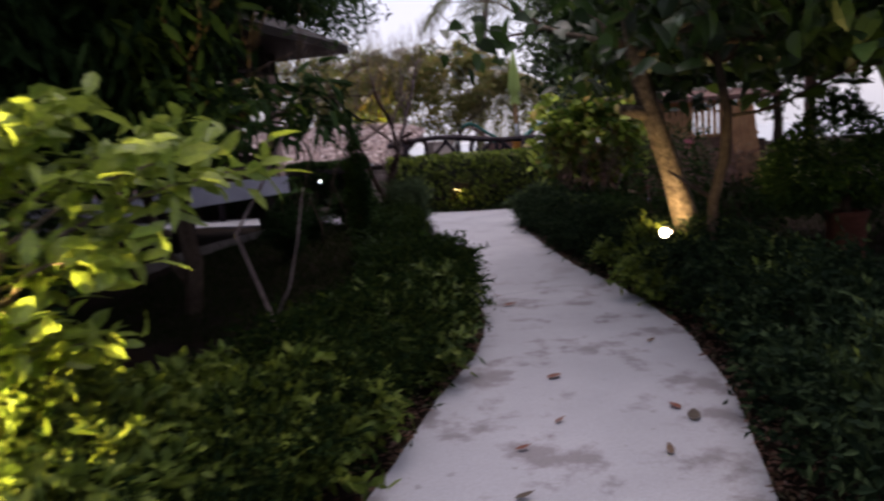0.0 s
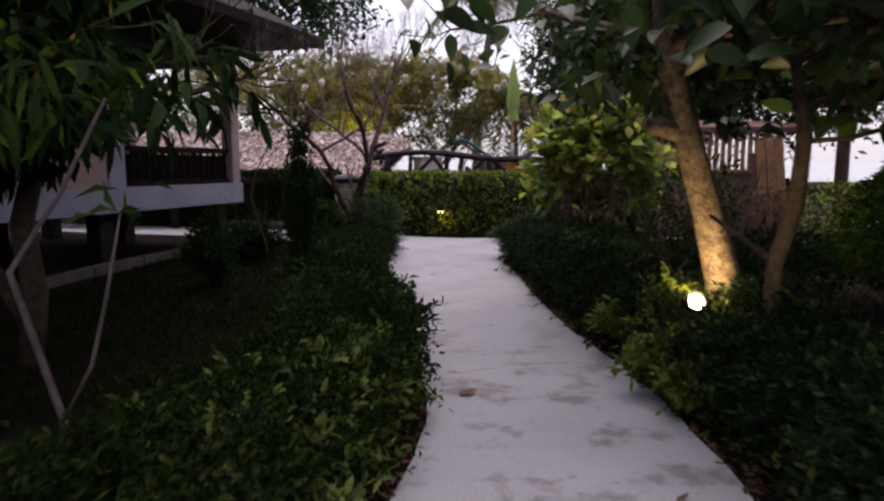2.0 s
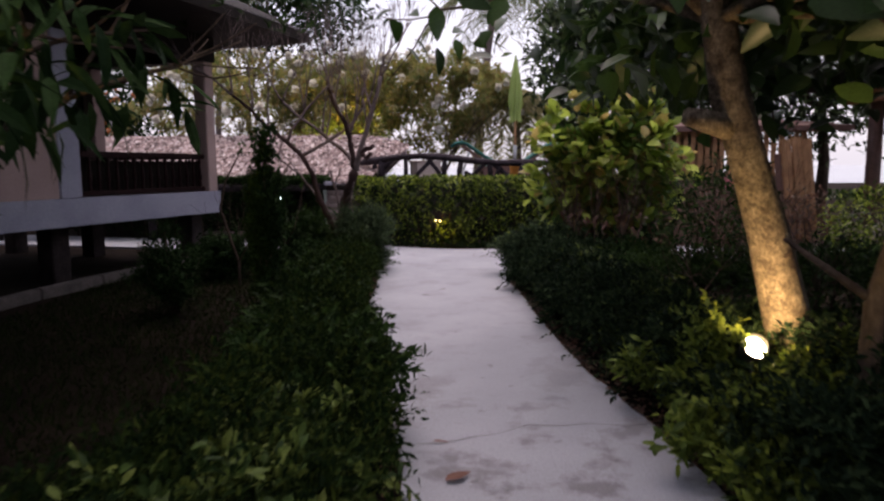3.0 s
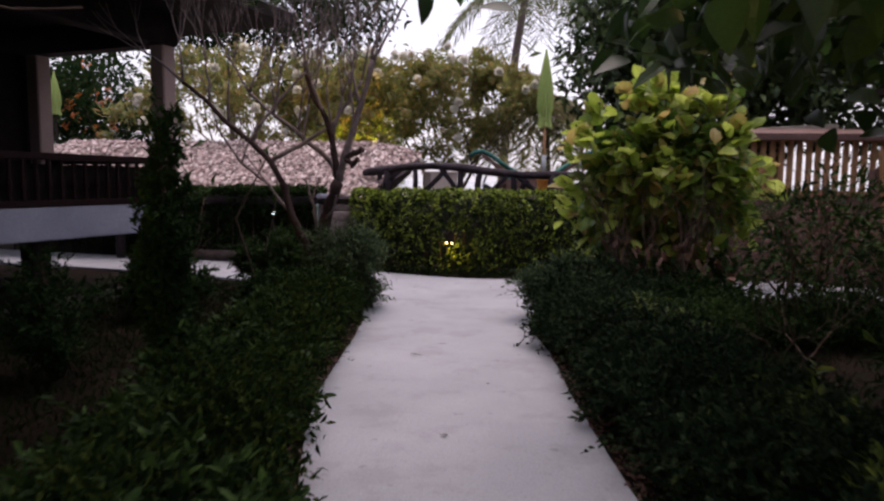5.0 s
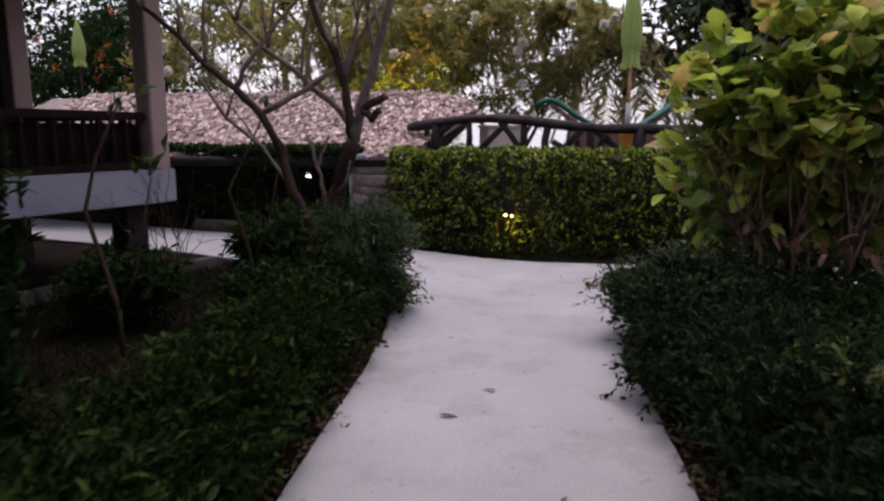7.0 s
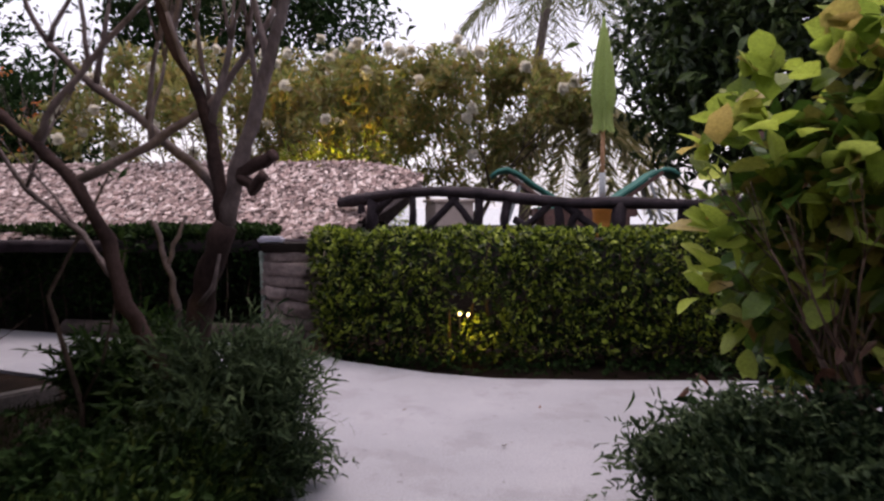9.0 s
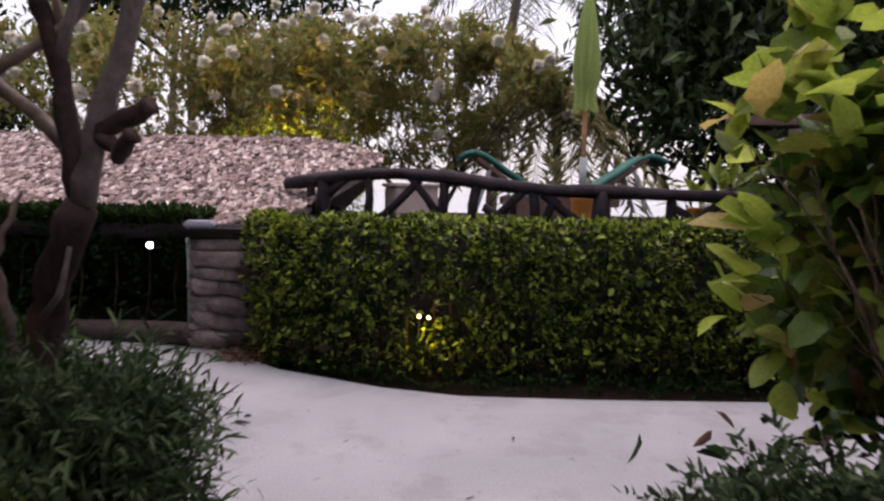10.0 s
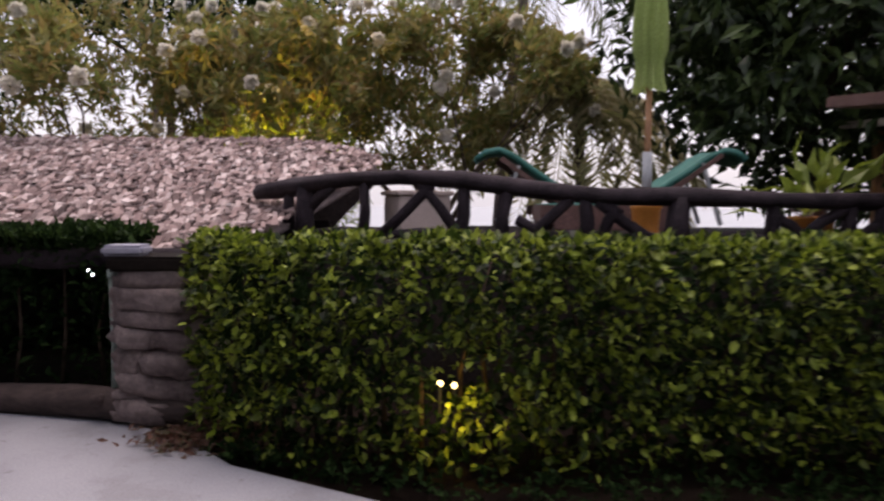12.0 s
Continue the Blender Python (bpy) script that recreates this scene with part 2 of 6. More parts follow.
# yellow-green leaf brightened in colour for plants under warm lamps
LIT_LEAF = leaf_material("lit_yellow_green_leaf", [(0.22, 0.30, 0.04), (0.30, 0.38, 0.06), (0.17, 0.26, 0.04)], 0.45, 0.4)
# grass darkened in colour to match the shaded beds
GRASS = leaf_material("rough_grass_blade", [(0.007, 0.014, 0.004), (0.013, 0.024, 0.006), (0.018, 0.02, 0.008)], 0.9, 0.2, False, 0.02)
RED_STEM = two_scale("red_brown_shrub_stem", (0.05, 0.028, 0.02), (0.16, 0.10, 0.07), 8, 50, 0.8, 0.5, 0.006, (1, 1, 0.4))
RED_SHRUB = leaf_material("red_brown_shrub_leaf", [(0.10, 0.045, 0.03), (0.16, 0.07, 0.045), (0.07, 0.07, 0.03)], 0.55, 0.3)
WARM_GLASS = glow_material("lit_warm_lens", (1.0, 0.80, 0.42), 40)
YELLOW_GLASS = glow_material("lit_yellow_lens", (1.0, 0.78, 0.30), 4)
WHITE_GLASS = glow_material("lit_white_lens", (0.85, 1.0, 0.97), 9)
GREEN_GLASS = glow_material("lit_green_lens", (0.1, 1.0, 0.4), 3)
WATER = two_scale("calm_sea", (0.25, 0.28, 0.33), (0.32, 0.35, 0.4), 0.02, 0.6, 0.15, 0.3, 0.05, None, 0.9)

# rough, matt surfaces with hardly any sheen
for matt, sheen in ((LOG, 0.15), (SOIL, 0.03), (DARK_TIMBER, 0.06), (DARK_BARK, 0.06), (FRANGI_BARK, 0.08), (MAROON, 0.1), (DARK_STONE, 0.08), (TERRACOTTA, 0.1), (BARK, 0.15)):
    matt.node_tree.nodes["Principled BSDF"].inputs["Specular IOR Level"].default_value = sheen

# ---- mesh helpers ----
rng = np.random.default_rng(7)


def mesh_of(name, verts, faces, mat, smooth=True):
    me = bpy.data.meshes.new(name)
    me.from_pydata(verts if isinstance(verts, list) else verts.tolist(), [], faces if isinstance(faces, list) else faces.tolist())
    me.materials.append(mat)
    if smooth:
        me.shade_smooth()
    return me


def part(name, data, mat, parent, label=""):
    """One mesh object under a thing or part; data is a bmesh, a mesh, or (verts, faces)."""
    if isinstance(data, bmesh.types.BMesh):
        me = bpy.data.meshes.new(name)
        data.to_mesh(me)
        data.free()
        me.materials.append(mat)
    elif isinstance(data, tuple):
        me = mesh_of(name, data[0], data[1], mat, len(data) < 3)
    else:
        me = data
    ob = new(name, me)
    ob.parent = parent
    return tagged(ob, label)


def thing(name, at=(0, 0, 0), label="", category="", group="", kind=""):
    ob = new(name)
    ob.location = at
    ob.empty_display_size = 0.1
    return tagged(ob, label, category, group, kind)


def box(sx, sy, sz, at=(0, 0, 0), bevel=0.01, turn=0.0, tilt=(0, 0)):
    bm = bmesh.new()
    bmesh.ops.create_cube(bm, size=1)
    bmesh.ops.scale(bm, vec=(sx, sy, sz), verts=bm.verts)
    if bevel:
        bmesh.ops.bevel(bm, geom=bm.edges[:], offset=min(bevel, min(sx, sy, sz) * 0.3), segments=2, affect="EDGES")
    bmesh.ops.transform(bm, matrix=pose(*at, tilt[0], tilt[1], turn), verts=bm.verts)
    return bm


def tube(points, radii, sides=8, wobble=0.0, cap=True):
    """A tapered limb through points; returns verts and faces."""
    pts = [Vector(p) for p in points]
    vs, fs, ref = [], [], Vector((0.31, 0.87, 0.12))
    for i, p in enumerate(pts):
        d = (pts[min(i + 1, len(pts) - 1)] - pts[max(i - 1, 0)]).normalized()
        a = d.cross(ref)
        a = a.normalized() if a.length > 1e-3 else d.orthogonal().normalized()
        b = d.cross(a)
        for k in range(sides):
            w = 2 * math.pi * k / sides
            r = radii[i] * (1 + wobble * noise.noise(p * 5 + Vector((k * 1.7, 0, 0))))
            vs.append(tuple(p + (a * math.cos(w) + b * math.sin(w)) * r))
        if i:
            o = (i - 1) * sides
            fs += [(o + k, o + (k + 1) % sides, o + sides + (k + 1) % sides, o + sides + k) for k in range(sides)]
    if cap:
        fs.append(tuple(range(sides))[::-1])
        fs.append(tuple((len(pts) - 1) * sides + k for k in range(sides)))
    return vs, fs


def joined(pieces):
    vs, fs = [], []
    for v, f in pieces:
        o = len(vs)
        vs += list(v)
        fs += [tuple(i + o for i in q) for q in f]
    return vs, fs


def lathe(profile, sides=20, at=(0, 0, 0)):
    vs, fs = [], []
    for i, (r, z) in enumerate(profile):
        for k in range(sides):
            w = 2 * math.pi * k / sides
            vs.append((at[0] + r * math.cos(w), at[1] + r * math.sin(w), at[2] + z))
        if i:
            o = (i - 1) * sides
            fs += [(o + k, o + (k + 1) % sides, o + sides + (k + 1) % sides, o + sides + k) for k in range(sides)]
    return vs, fs


def unit(v):
    return v / np.maximum(np.linalg.norm(v, axis=1, keepdims=True), 1e-6)


def leaves(base, way, length, width, droop=0.15, jitter=0.35, fine=False):
    """Folded, pointed leaves: one at each base, along its way. fine: a rounder, bent blade. Returns verts and faces."""
    n = len(base)
    way = unit(way)
    side = unit(np.cross(way, rng.normal(size=(n, 3)) * 0.6 + np.array([0, 0, 1.0])))
    up = np.cross(side, way)
    ln = (length * (1 + jitter * (rng.random(n) * 2 - 1)))[:, None]
    wd = (width * (1 + jitter * (rng.random(n) * 2 - 1)))[:, None]
    if fine:
        a, c = base + way * ln * 0.30, base + way * ln * 0.70 - up * ln * droop * 0.45
        tip = base + way * ln - up * ln * droop
        v = np.stack([base, a + side * wd * 0.46 + up * wd * 0.12, a, a - side * wd * 0.46 + up * wd * 0.12,
                      c + side * wd * 0.42 + up * wd * 0.10, c, c - side * wd * 0.42 + up * wd * 0.10, tip], 1).reshape(-1, 3)
        o = (np.arange(n) * 8)[:, None]
        f = np.concatenate([o + np.array([q]) for q in ([0, 2, 1], [0, 3, 2], [1, 2, 5], [1, 5, 4], [2, 3, 6], [2, 6, 5], [4, 5, 7], [5, 6, 7])], 1).reshape(-1, 3)
        return v, f
    mid = base + way * ln * 0.5
    tip = base + way * ln - up * ln * droop
    lft = mid + side * wd * 0.5 + up * wd * 0.14
    rgt = mid - side * wd * 0.5 + up * wd * 0.14
    v = np.stack([base, lft, tip, rgt, mid - up * wd * 0.06], 1).reshape(-1, 3)
    o = (np.arange(n) * 5)[:, None]
    f = np.concatenate([o + np.array([[0, 4, 1]]), o + np.array([[1, 4, 2]]), o + np.array([[2, 4, 3]]), o + np.array([[3, 4, 0]])], 1).reshape(-1, 3)
    return v, f


def sprigs(root, way, length, count):
    """Leaf bases and directions along twigs that start at root."""
    n = len(root)
    way = unit(way)
    ln = length * (0.6 + 0.8 * rng.random(n))
    s = (np.arange(count) + 0.5) / count
    base = root[:, None] + way[:, None] * (ln[:, None] * s[None])[:, :, None]
    base[:, :, 2] -= 0.25 * ln[:, None] * s[None] ** 2
    d = way[:, None] * 0.8 + rng.normal(size=(n, count, 3)) * 0.65
    return base.reshape(-1, 3), d.reshape(-1, 3)


def leaf_object(name, vf, mat, parent=None, label="", kind=""):
    ob = new(name, mesh_of(name, vf[0], vf[1], mat, False))
    ob.parent = parent
    return tagged(ob, label, kind=kind)


def one_leaf(name, length, width, mat, bend=0.2, seg=5):
    """A single broad leaf with a midrib fold and a bent tip, along +x."""
    vs, fs = [], []
    for i in range(seg + 1):
        s = i / seg
        w = width * 0.5 * math.sin(math.pi * min(1, s ** 0.75 * 0.97 + 0.02)) ** 0.8
        z = -bend * length * s * s
        vs += [(s * length, w, z + w * 0.25), (s * length, 0, z), (s * length, -w, z + w * 0.25)]
        if i:
            o = (i - 1) * 3
            fs += [(o, o + 3, o + 4, o + 1), (o + 1, o + 4, o + 5, o + 2)]
    return mesh_of(name, vs, fs, mat)


def round_leaf(name, length, width, mat, bend=0.2, cup=0.18, seg=8):
    """A broad obovate leaf with a blunt tip, a short stalk and a gently waved rim, along +x."""
    vs, fs = [], []
    for i in range(seg + 1):
        s = i / seg
        w = max(0.003, width * 0.5 * math.sin(math.pi * (0.03 + 0.95 * s ** 1.25)) ** 0.62) if s > 0.08 else 0.004
        z = -bend * length * s * s
        for k in (-1.0, -0.55, 0.0, 0.55, 1.0):
            vs.append((s * length - 0.05 * length * abs(k) * s, k * w, z + cup * w * k * k + 0.02 * length * math.sin(9 * s + 2.2 * k) * abs(k)))
        if i:
            o = (i - 1) * 5
            fs += [(o + k, o + 5 + k, o + 6 + k, o + 1 + k) for k in range(4)]
    return mesh_of(name, vs, fs, mat)


def place_leaves(name, meshes, spots, parent):
    """Large leaves as objects of their own that share a few meshes."""
    for i, (p, d, s) in enumerate(spots):
        ob = new(name, meshes[i % len(meshes)])
        q = Vector(d).to_track_quat("X", "Z")
        m = Matrix.Translation(p) @ q.to_matrix().to_4x4() @ pose(0, 0, 0, rng.uniform(-50, 50), 0, 0) @ Matrix.Scale(s, 4)
        ob.parent = parent
        ob.matrix_basis = parent.matrix_basis.inverted() @ m


def limb(start, way, length, radius, levels, spread, out, tips, rise=0.15, fork=3, seg=4, shrink=0.68):
    """Grows a branch with forks; fills out with tubes and tips with (place, direction)."""
    p, d = Vector(start), Vector(way).normalized()
    pts, rad = [p.copy()], [radius]
    for i in range(seg):
        d = (d + Vector(rng.normal(size=3)) * 0.10 + Vector((0, 0, rise * 0.3))).normalized()
        p = p + d * (length / seg)
        pts.append(p.copy())
        rad.append(radius * (1 - 0.38 * (i + 1) / seg))
    out.append(tube(pts, rad, 7 if radius > 0.02 else 5, 0.12))
    if levels == 0:
        tips.append((p.copy(), d.copy()))
        return
    a0 = rng.uniform(0, 6.28)
    for k in range(fork):
        a = a0 + 6.28 * k / fork + rng.uniform(-0.5, 0.5)
        o = d.orthogonal().normalized()
        o2 = d.cross(o)
        nd = (d + (o * math.cos(a) + o2 * math.sin(a)) * spread * rng.uniform(0.6, 1.2) + Vector((0, 0, rise))).normalized()
        limb(p, nd, length * rng.uniform(shrink - 0.1, shrink + 0.12), rad[-1] * 0.72, levels - 1, spread, out, tips, rise, fork, seg, shrink)


def grown(name, mat, ob, pieces, tips):
    """Limbs as parts: each entry is a tube, or the arguments of limb()."""
    for q in pieces:
        if isinstance(q, tuple):
            part("trunk" if name == "branch" else name, q, mat, ob)
        else:
            out = []
            limb(*q[:6], out, tips, *q[6:])
            part(name, joined(out), mat, ob)


# ---- plan of the path ----
LEFT = ((-6, -1.9), (0, -1.15), (2, -0.62), (3, -0.33), (3.8, -0.13), (4.6, 0.14), (5.4, 0.27), (6.0, 0.26), (7.0, 0.12), (8.0, -0.10), (8.8, -0.27), (9.6, -0.36), (11.2, -0.40), (12.2, -0.48), (12.9, -0.75), (13.6, -1.6))
RIGHT = ((-6, 0.3), (0, 0.75), (2, 1.10), (2.75, 1.30), (3.6, 1.54), (4.8, 1.71), (5.8, 1.70), (6.7, 1.61), (7.8, 1.44), (9.5, 1.34), (10.7, 1.32), (11.6, 1.22), (12.2, 1.35), (12.5, 1.9))


def left_edge(y):
    return np.interp(y, [a for a, b in LEFT], [b for a, b in LEFT])


def right_edge(y):
    return np.interp(y, [a for a, b in RIGHT], [b for a, b in RIGHT])


def hedge_front(x):
    return np.interp(x, (-1.35, -1.15, -0.55, 0.0, 0.6, 1.5, 3.0, 5.0), (15.95, 15.72, 15.42, 15.14, 14.97, 14.95, 15.0, 15.2))


def hedge_face(x):
    return np.interp(x, (-1.35, -1.15, -0.9, -0.5, 0.0, 0.6, 1.5, 3.0, 5.0), (16.02, 15.78, 15.58, 15.46, 15.38, 15.36, 15.33, 15.28, 15.35))


# ---- large structure ----
def ground():
    n = 70
    xs = np.concatenate([[-900, -200, -60], np.linspace(-14, 14, n), [60, 200, 900]])
    ys = np.concatenate([[-900, -200, -40], np.linspace(-8, 30, n), [44, 60]])
    vs = []
    for y in ys:
        for x in xs:
            near = abs(x) < 14 and -8 < y < 30
            vs.append((x, y, -0.035 + (0.025 * noise.noise(Vector((x * 1.3, y * 1.3, 0))) if near else 0)))
    w = len(xs)
    fs = [(j * w + i, j * w + i + 1, j * w + w + i + 1, j * w + w + i) for j in range(len(ys) - 1) for i in range(w - 1)]
    ob = new("ground", mesh_of("ground", vs, fs, SOIL))
    tagged(ob, "garden soil coloured for deep shade, with rough grass and litter", "ground", kind="structure")
    sand = new("beach", mesh_of("beach", [(-900, 34, -0.02), (900, 34, -0.02), (900, 60, -0.4), (-900, 60, -0.4)], [(0, 1, 2, 3)], SAND))
    tagged(sand, "pale sand of the beach beyond the garden", "beach", kind="structure")
    sea = new("water", mesh_of("water", [(-3000, 58, -0.38), (3000, 58, -0.38), (3000, 4500, -0.38), (-3000, 4500, -0.38)], [(0, 1, 2, 3)], WATER))
    tagged(sea, "pale calm sea under a bright dusk sky", "sea", kind="structure")


def path():
    """One cast slab: the winding stem and the cross path along the hedge."""
    ys = np.concatenate([np.arange(-6, 12.2, 0.14), [12.25]])
    lf, rt = [], []
    for y in ys:
        j = 0.018 * noise.noise(Vector((0, y * 3.1, 0)))
        k = 0.018 * noise.noise(Vector((9, y * 3.1, 0)))
        lf.append((float(left_edge(y)) + j, float(y)))
        rt.append((float(right_edge(y)) + k, float(y)))
    # cross path, anticlockwise round its outline
    right_arm = [(1.70, 12.42), (2.1, 12.66), (2.7, 12.80), (3.4, 12.84), (4.2, 12.66), (6.0, 12.7), (9.0, 13.0), (9.0, 14.9), (6.0, 14.6), (4.9, 15.2)]
    front = [(float(x), float(hedge_front(x)) - 0.06) for x in np.arange(4.5, -1.2, -0.3)]
    left_arm = [(-1.35, 15.98), (-1.9, 16.3), (-2.9, 16.45), (-3.7, 16.5), (-4.9, 16.9), (-9, 18.0), (-9, 16.4), (-5.0, 15.35), (-3.5, 14.85), (-2.5, 14.42), (-1.7, 13.75), (-1.05, 13.1), (-0.68, 12.7)]
    outline = rt + right_arm + front + left_arm + lf[::-1]
    bm = bmesh.new()
    top = [bm.verts.new((x, y, 0.0)) for x, y in outline]
    f = bm.faces.new(top)
    low = bmesh.ops.extrude_face_region(bm, geom=[f])
    bmesh.ops.translate(bm, vec=(0, 0, -0.09), verts=[v for v in low["geom"] if isinstance(v, bmesh.types.BMVert)])
    bmesh.ops.triangulate(bm, faces=[g for g in bm.faces if len(g.verts) > 4])
    bmesh.ops.recalc_face_normals(bm, faces=bm.faces)
    me = bpy.data.meshes.new("path")
    bm.to_mesh(me)
    bm.free()
    me.materials.append(CONCRETE)
    ob = new("pavement", me)
    tagged(ob, "worn pale grey concrete garden path with stains", "path", kind="structure")
    # a hairline crack across the slab
    pts = [(0.24, 6.36), (0.45, 6.37), (0.60, 6.45), (0.74, 6.49), (0.92, 6.62), (1.08, 6.60), (1.28, 6.64), (1.45, 6.60), (1.66, 6.63)]
    v, q = [], []
    for i, (x, y) in enumerate(pts):
        w = 0.0015 + 0.0012 * (i % 3)
        v += [(x, y - w, 0.004), (x, y + w, 0.004)]
        if i:
            o = 2 * i - 2
            q.append((o, o + 2, o + 3, o + 1))
    part("crack", (v, q), DARK_STONE, ob)


def light_blocking_walls():
    """Plain unseen walls, added to block low sky light behind the path's start and along its far sides."""
    for name, sx, sy, x, y in (("wall_south", 26.4, 0.25, 1.0, -7.5), ("wall_west", 0.25, 24.0, -12.1, 4.7), ("wall_east", 0.25, 17.0, 14.1, 1.2)):
        bm = box(sx, sy, 3.3, (x, y, 1.55), 0.02)
        me = bpy.data.meshes.new(name)
        bm.to_mesh(me)
        bm.free()
        me.materials.append(OLD_KERB)
        tagged(new(name, me), "unseen dark wall added to block low sky light", "wall", kind="structure")


ground()
path()
light_blocking_walls()


# ---- planting along the path ----
def groundcover(name, side, y0, y1, width, height, count, mat, label, leaf=(0.048, 0.018), gap=0.0):
    """A band of feathery low shrubs beside the path."""
    ys = rng.uniform(y0, y1, count)
    off = rng.random(count) ** 1.15
    wob = np.array([noise.noise(Vector((7.1 * side, y * 1.1, 0.5))) for y in ys])
    wd = np.interp(ys, width[0], width[1]) * (1 + 0.15 * wob)
    ht = np.interp(ys, height[0], height[1]) * (1 + 0.55 * np.array([noise.noise(Vector((x * 2.3, y * 2.3, 3.0 + side))) for x, y in zip(off * wd, ys)]))
    dome = np.clip(np.sin(np.pi * np.clip(off * 0.80 + 0.20, 0, 1)), 0.05, 1) ** 0.5
    edge = left_edge(ys) if side < 0 else right_edge(ys)
    x = edge + side * (off * wd + gap + 0.10)
    z = np.maximum(0.04, ht * dome * (1 - 0.75 * rng.random(count) ** 2.2))
    # the tree's spotlight stands in a gap
    free = (np.abs(x - 2.06) > 0.22) | (ys < 6.05) | (ys > 6.65)
    x, ys, z, off, count = x[free], ys[free], z[free], off[free], int(free.sum())
    root = np.stack([x, ys, z], 1)
    way = rng.normal(size=(count, 3)) * 0.55
    way[:, 2] += 0.75
    way[:, 0] -= side * np.where(off < 0.35, 0.55, 0.0)
    b, d = sprigs(root, way, 0.20, 10)
    ob = leaf_object(name, leaves(b, d, leaf[0], leaf[1]), mat, kind="stuff")
    return tagged(ob, label, "ground cover")


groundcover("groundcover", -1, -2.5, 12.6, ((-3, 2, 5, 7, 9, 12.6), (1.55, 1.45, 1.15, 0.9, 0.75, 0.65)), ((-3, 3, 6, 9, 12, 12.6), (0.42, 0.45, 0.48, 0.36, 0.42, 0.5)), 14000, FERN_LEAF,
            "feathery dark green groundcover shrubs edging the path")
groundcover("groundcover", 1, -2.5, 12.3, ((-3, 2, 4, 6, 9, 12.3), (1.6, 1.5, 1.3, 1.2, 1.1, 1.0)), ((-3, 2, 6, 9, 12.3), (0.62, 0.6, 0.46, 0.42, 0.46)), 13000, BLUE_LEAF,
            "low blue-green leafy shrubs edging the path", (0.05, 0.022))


def clump(name, at, radius, height, count, mat, label, leaf=(0.07, 0.012), twig=0.28, category="shrub"):
    """A feathery shrub: thin stems from one foot, sprigs all over."""
    ob = thing(name, at, label, category)
    root, way = [], []
    for i in range(26):
        a, r = rng.uniform(0, 6.28), radius * rng.random() ** 0.6
        top = Vector((r * math.cos(a), r * math.sin(a), height * rng.uniform(0.55, 1.0) * (1 - 0.35 * (r / radius) ** 2)))
        pts = [(0.1 * top.x, 0.1 * top.y, -0.03), (0.5 * top.x, 0.5 * top.y, top.z * 0.5), tuple(top)]
        part("stem", tube(pts, (0.008, 0.006, 0.003), 5), DARK_BARK, ob)
        for k in range(count // 26):
            s = rng.uniform(0.25, 1.0)
            p = np.array(pts[1]) * (1 - s) + np.array(pts[2]) * s if s > 0.5 else np.array(pts[2]) * s
            root.append(p + rng.normal(size=3) * 0.05)
            way.append(np.array([top.x, top.y, 0.35 * height]) / radius + rng.normal(size=3) * 0.5)
    b, d = sprigs(np.array(root), np.array(way), twig, 12)
    leaf_object("foliage", leaves(b, d, leaf[0], leaf[1], 0.2, 0.4, True), mat, ob)
    return ob


clump("corner_shrub", (-0.66, 12.25, 0), 0.30, 0.86, 1300, CORNER_LEAF, "feathery green shrub spilling over the path corner")
clump("corner_shrub", (1.62, 12.05, 0), 0.42, 0.6, 1100, CORNER_LEAF, "rounded grey-green shrub at the path corner", (0.05, 0.018), 0.2)
clump("corner_shrub", (1.75, 10.9, 0), 0.5, 0.5, 900, BLUE_LEAF, "low dark blue-green shrub beside the path", (0.05, 0.018), 0.2)
clump("corner_shrub", (-0.60, 12.5, 0), 0.22, 0.3, 350, CORNER_LEAF, "small sprawling shrub at the path edge", (0.05, 0.014), 0.16)
clump("corner_shrub", (-1.35, 12.05, 0), 0.34, 0.42, 700, TREE_LEAF, "low dark shrub beside the bare frangipani", (0.05, 0.018), 0.18)
clump("corner_shrub", (2.25, 12.15, 0), 0.5, 0.5, 1000, BLUE_LEAF, "low dark blue-green shrub under the broad-leaved bush", (0.05, 0.018), 0.2)
clump("corner_shrub", (2.95, 12.25, 0), 0.5, 0.42, 800, TREE_LEAF, "low dark shrub under the broad-leaved bush", (0.05, 0.018), 0.2)
clump("upright_shrub", (-1.15, 9.05, 0), 0.13, 1.85, 1200, TREE_LEAF, "slim dark upright shrub on the lawn edge", (0.05, 0.016), 0.09)
clump("upright_shrub", (-2.3, 9.7, 0), 0.3, 0.85, 500, TREE_LEAF, "dark feathery shrub before the veranda", (0.05, 0.016), 0.16)
clump("upright_shrub", (-2.5, 11.9, 0), 0.4, 0.6, 600, TREE_LEAF, "dark low shrub before the veranda plinth", (0.06, 0.02), 0.16)
clump("upright_shrub", (-1.75, 13.4, 0), 0.42, 0.7, 800, SHADE_LEAF, "leafy shrub beside the cross path", (0.10, 0.02), 0.2)


# bright copy of the groundcover leaf: spotlight glow put into the colour
LIT_TUFT = leaf_material("lit_tuft_leaf", [(0.045, 0.075, 0.012), (0.11, 0.16, 0.025), (0.20, 0.25, 0.035)], 0.6, 0.35, False, 0.2)
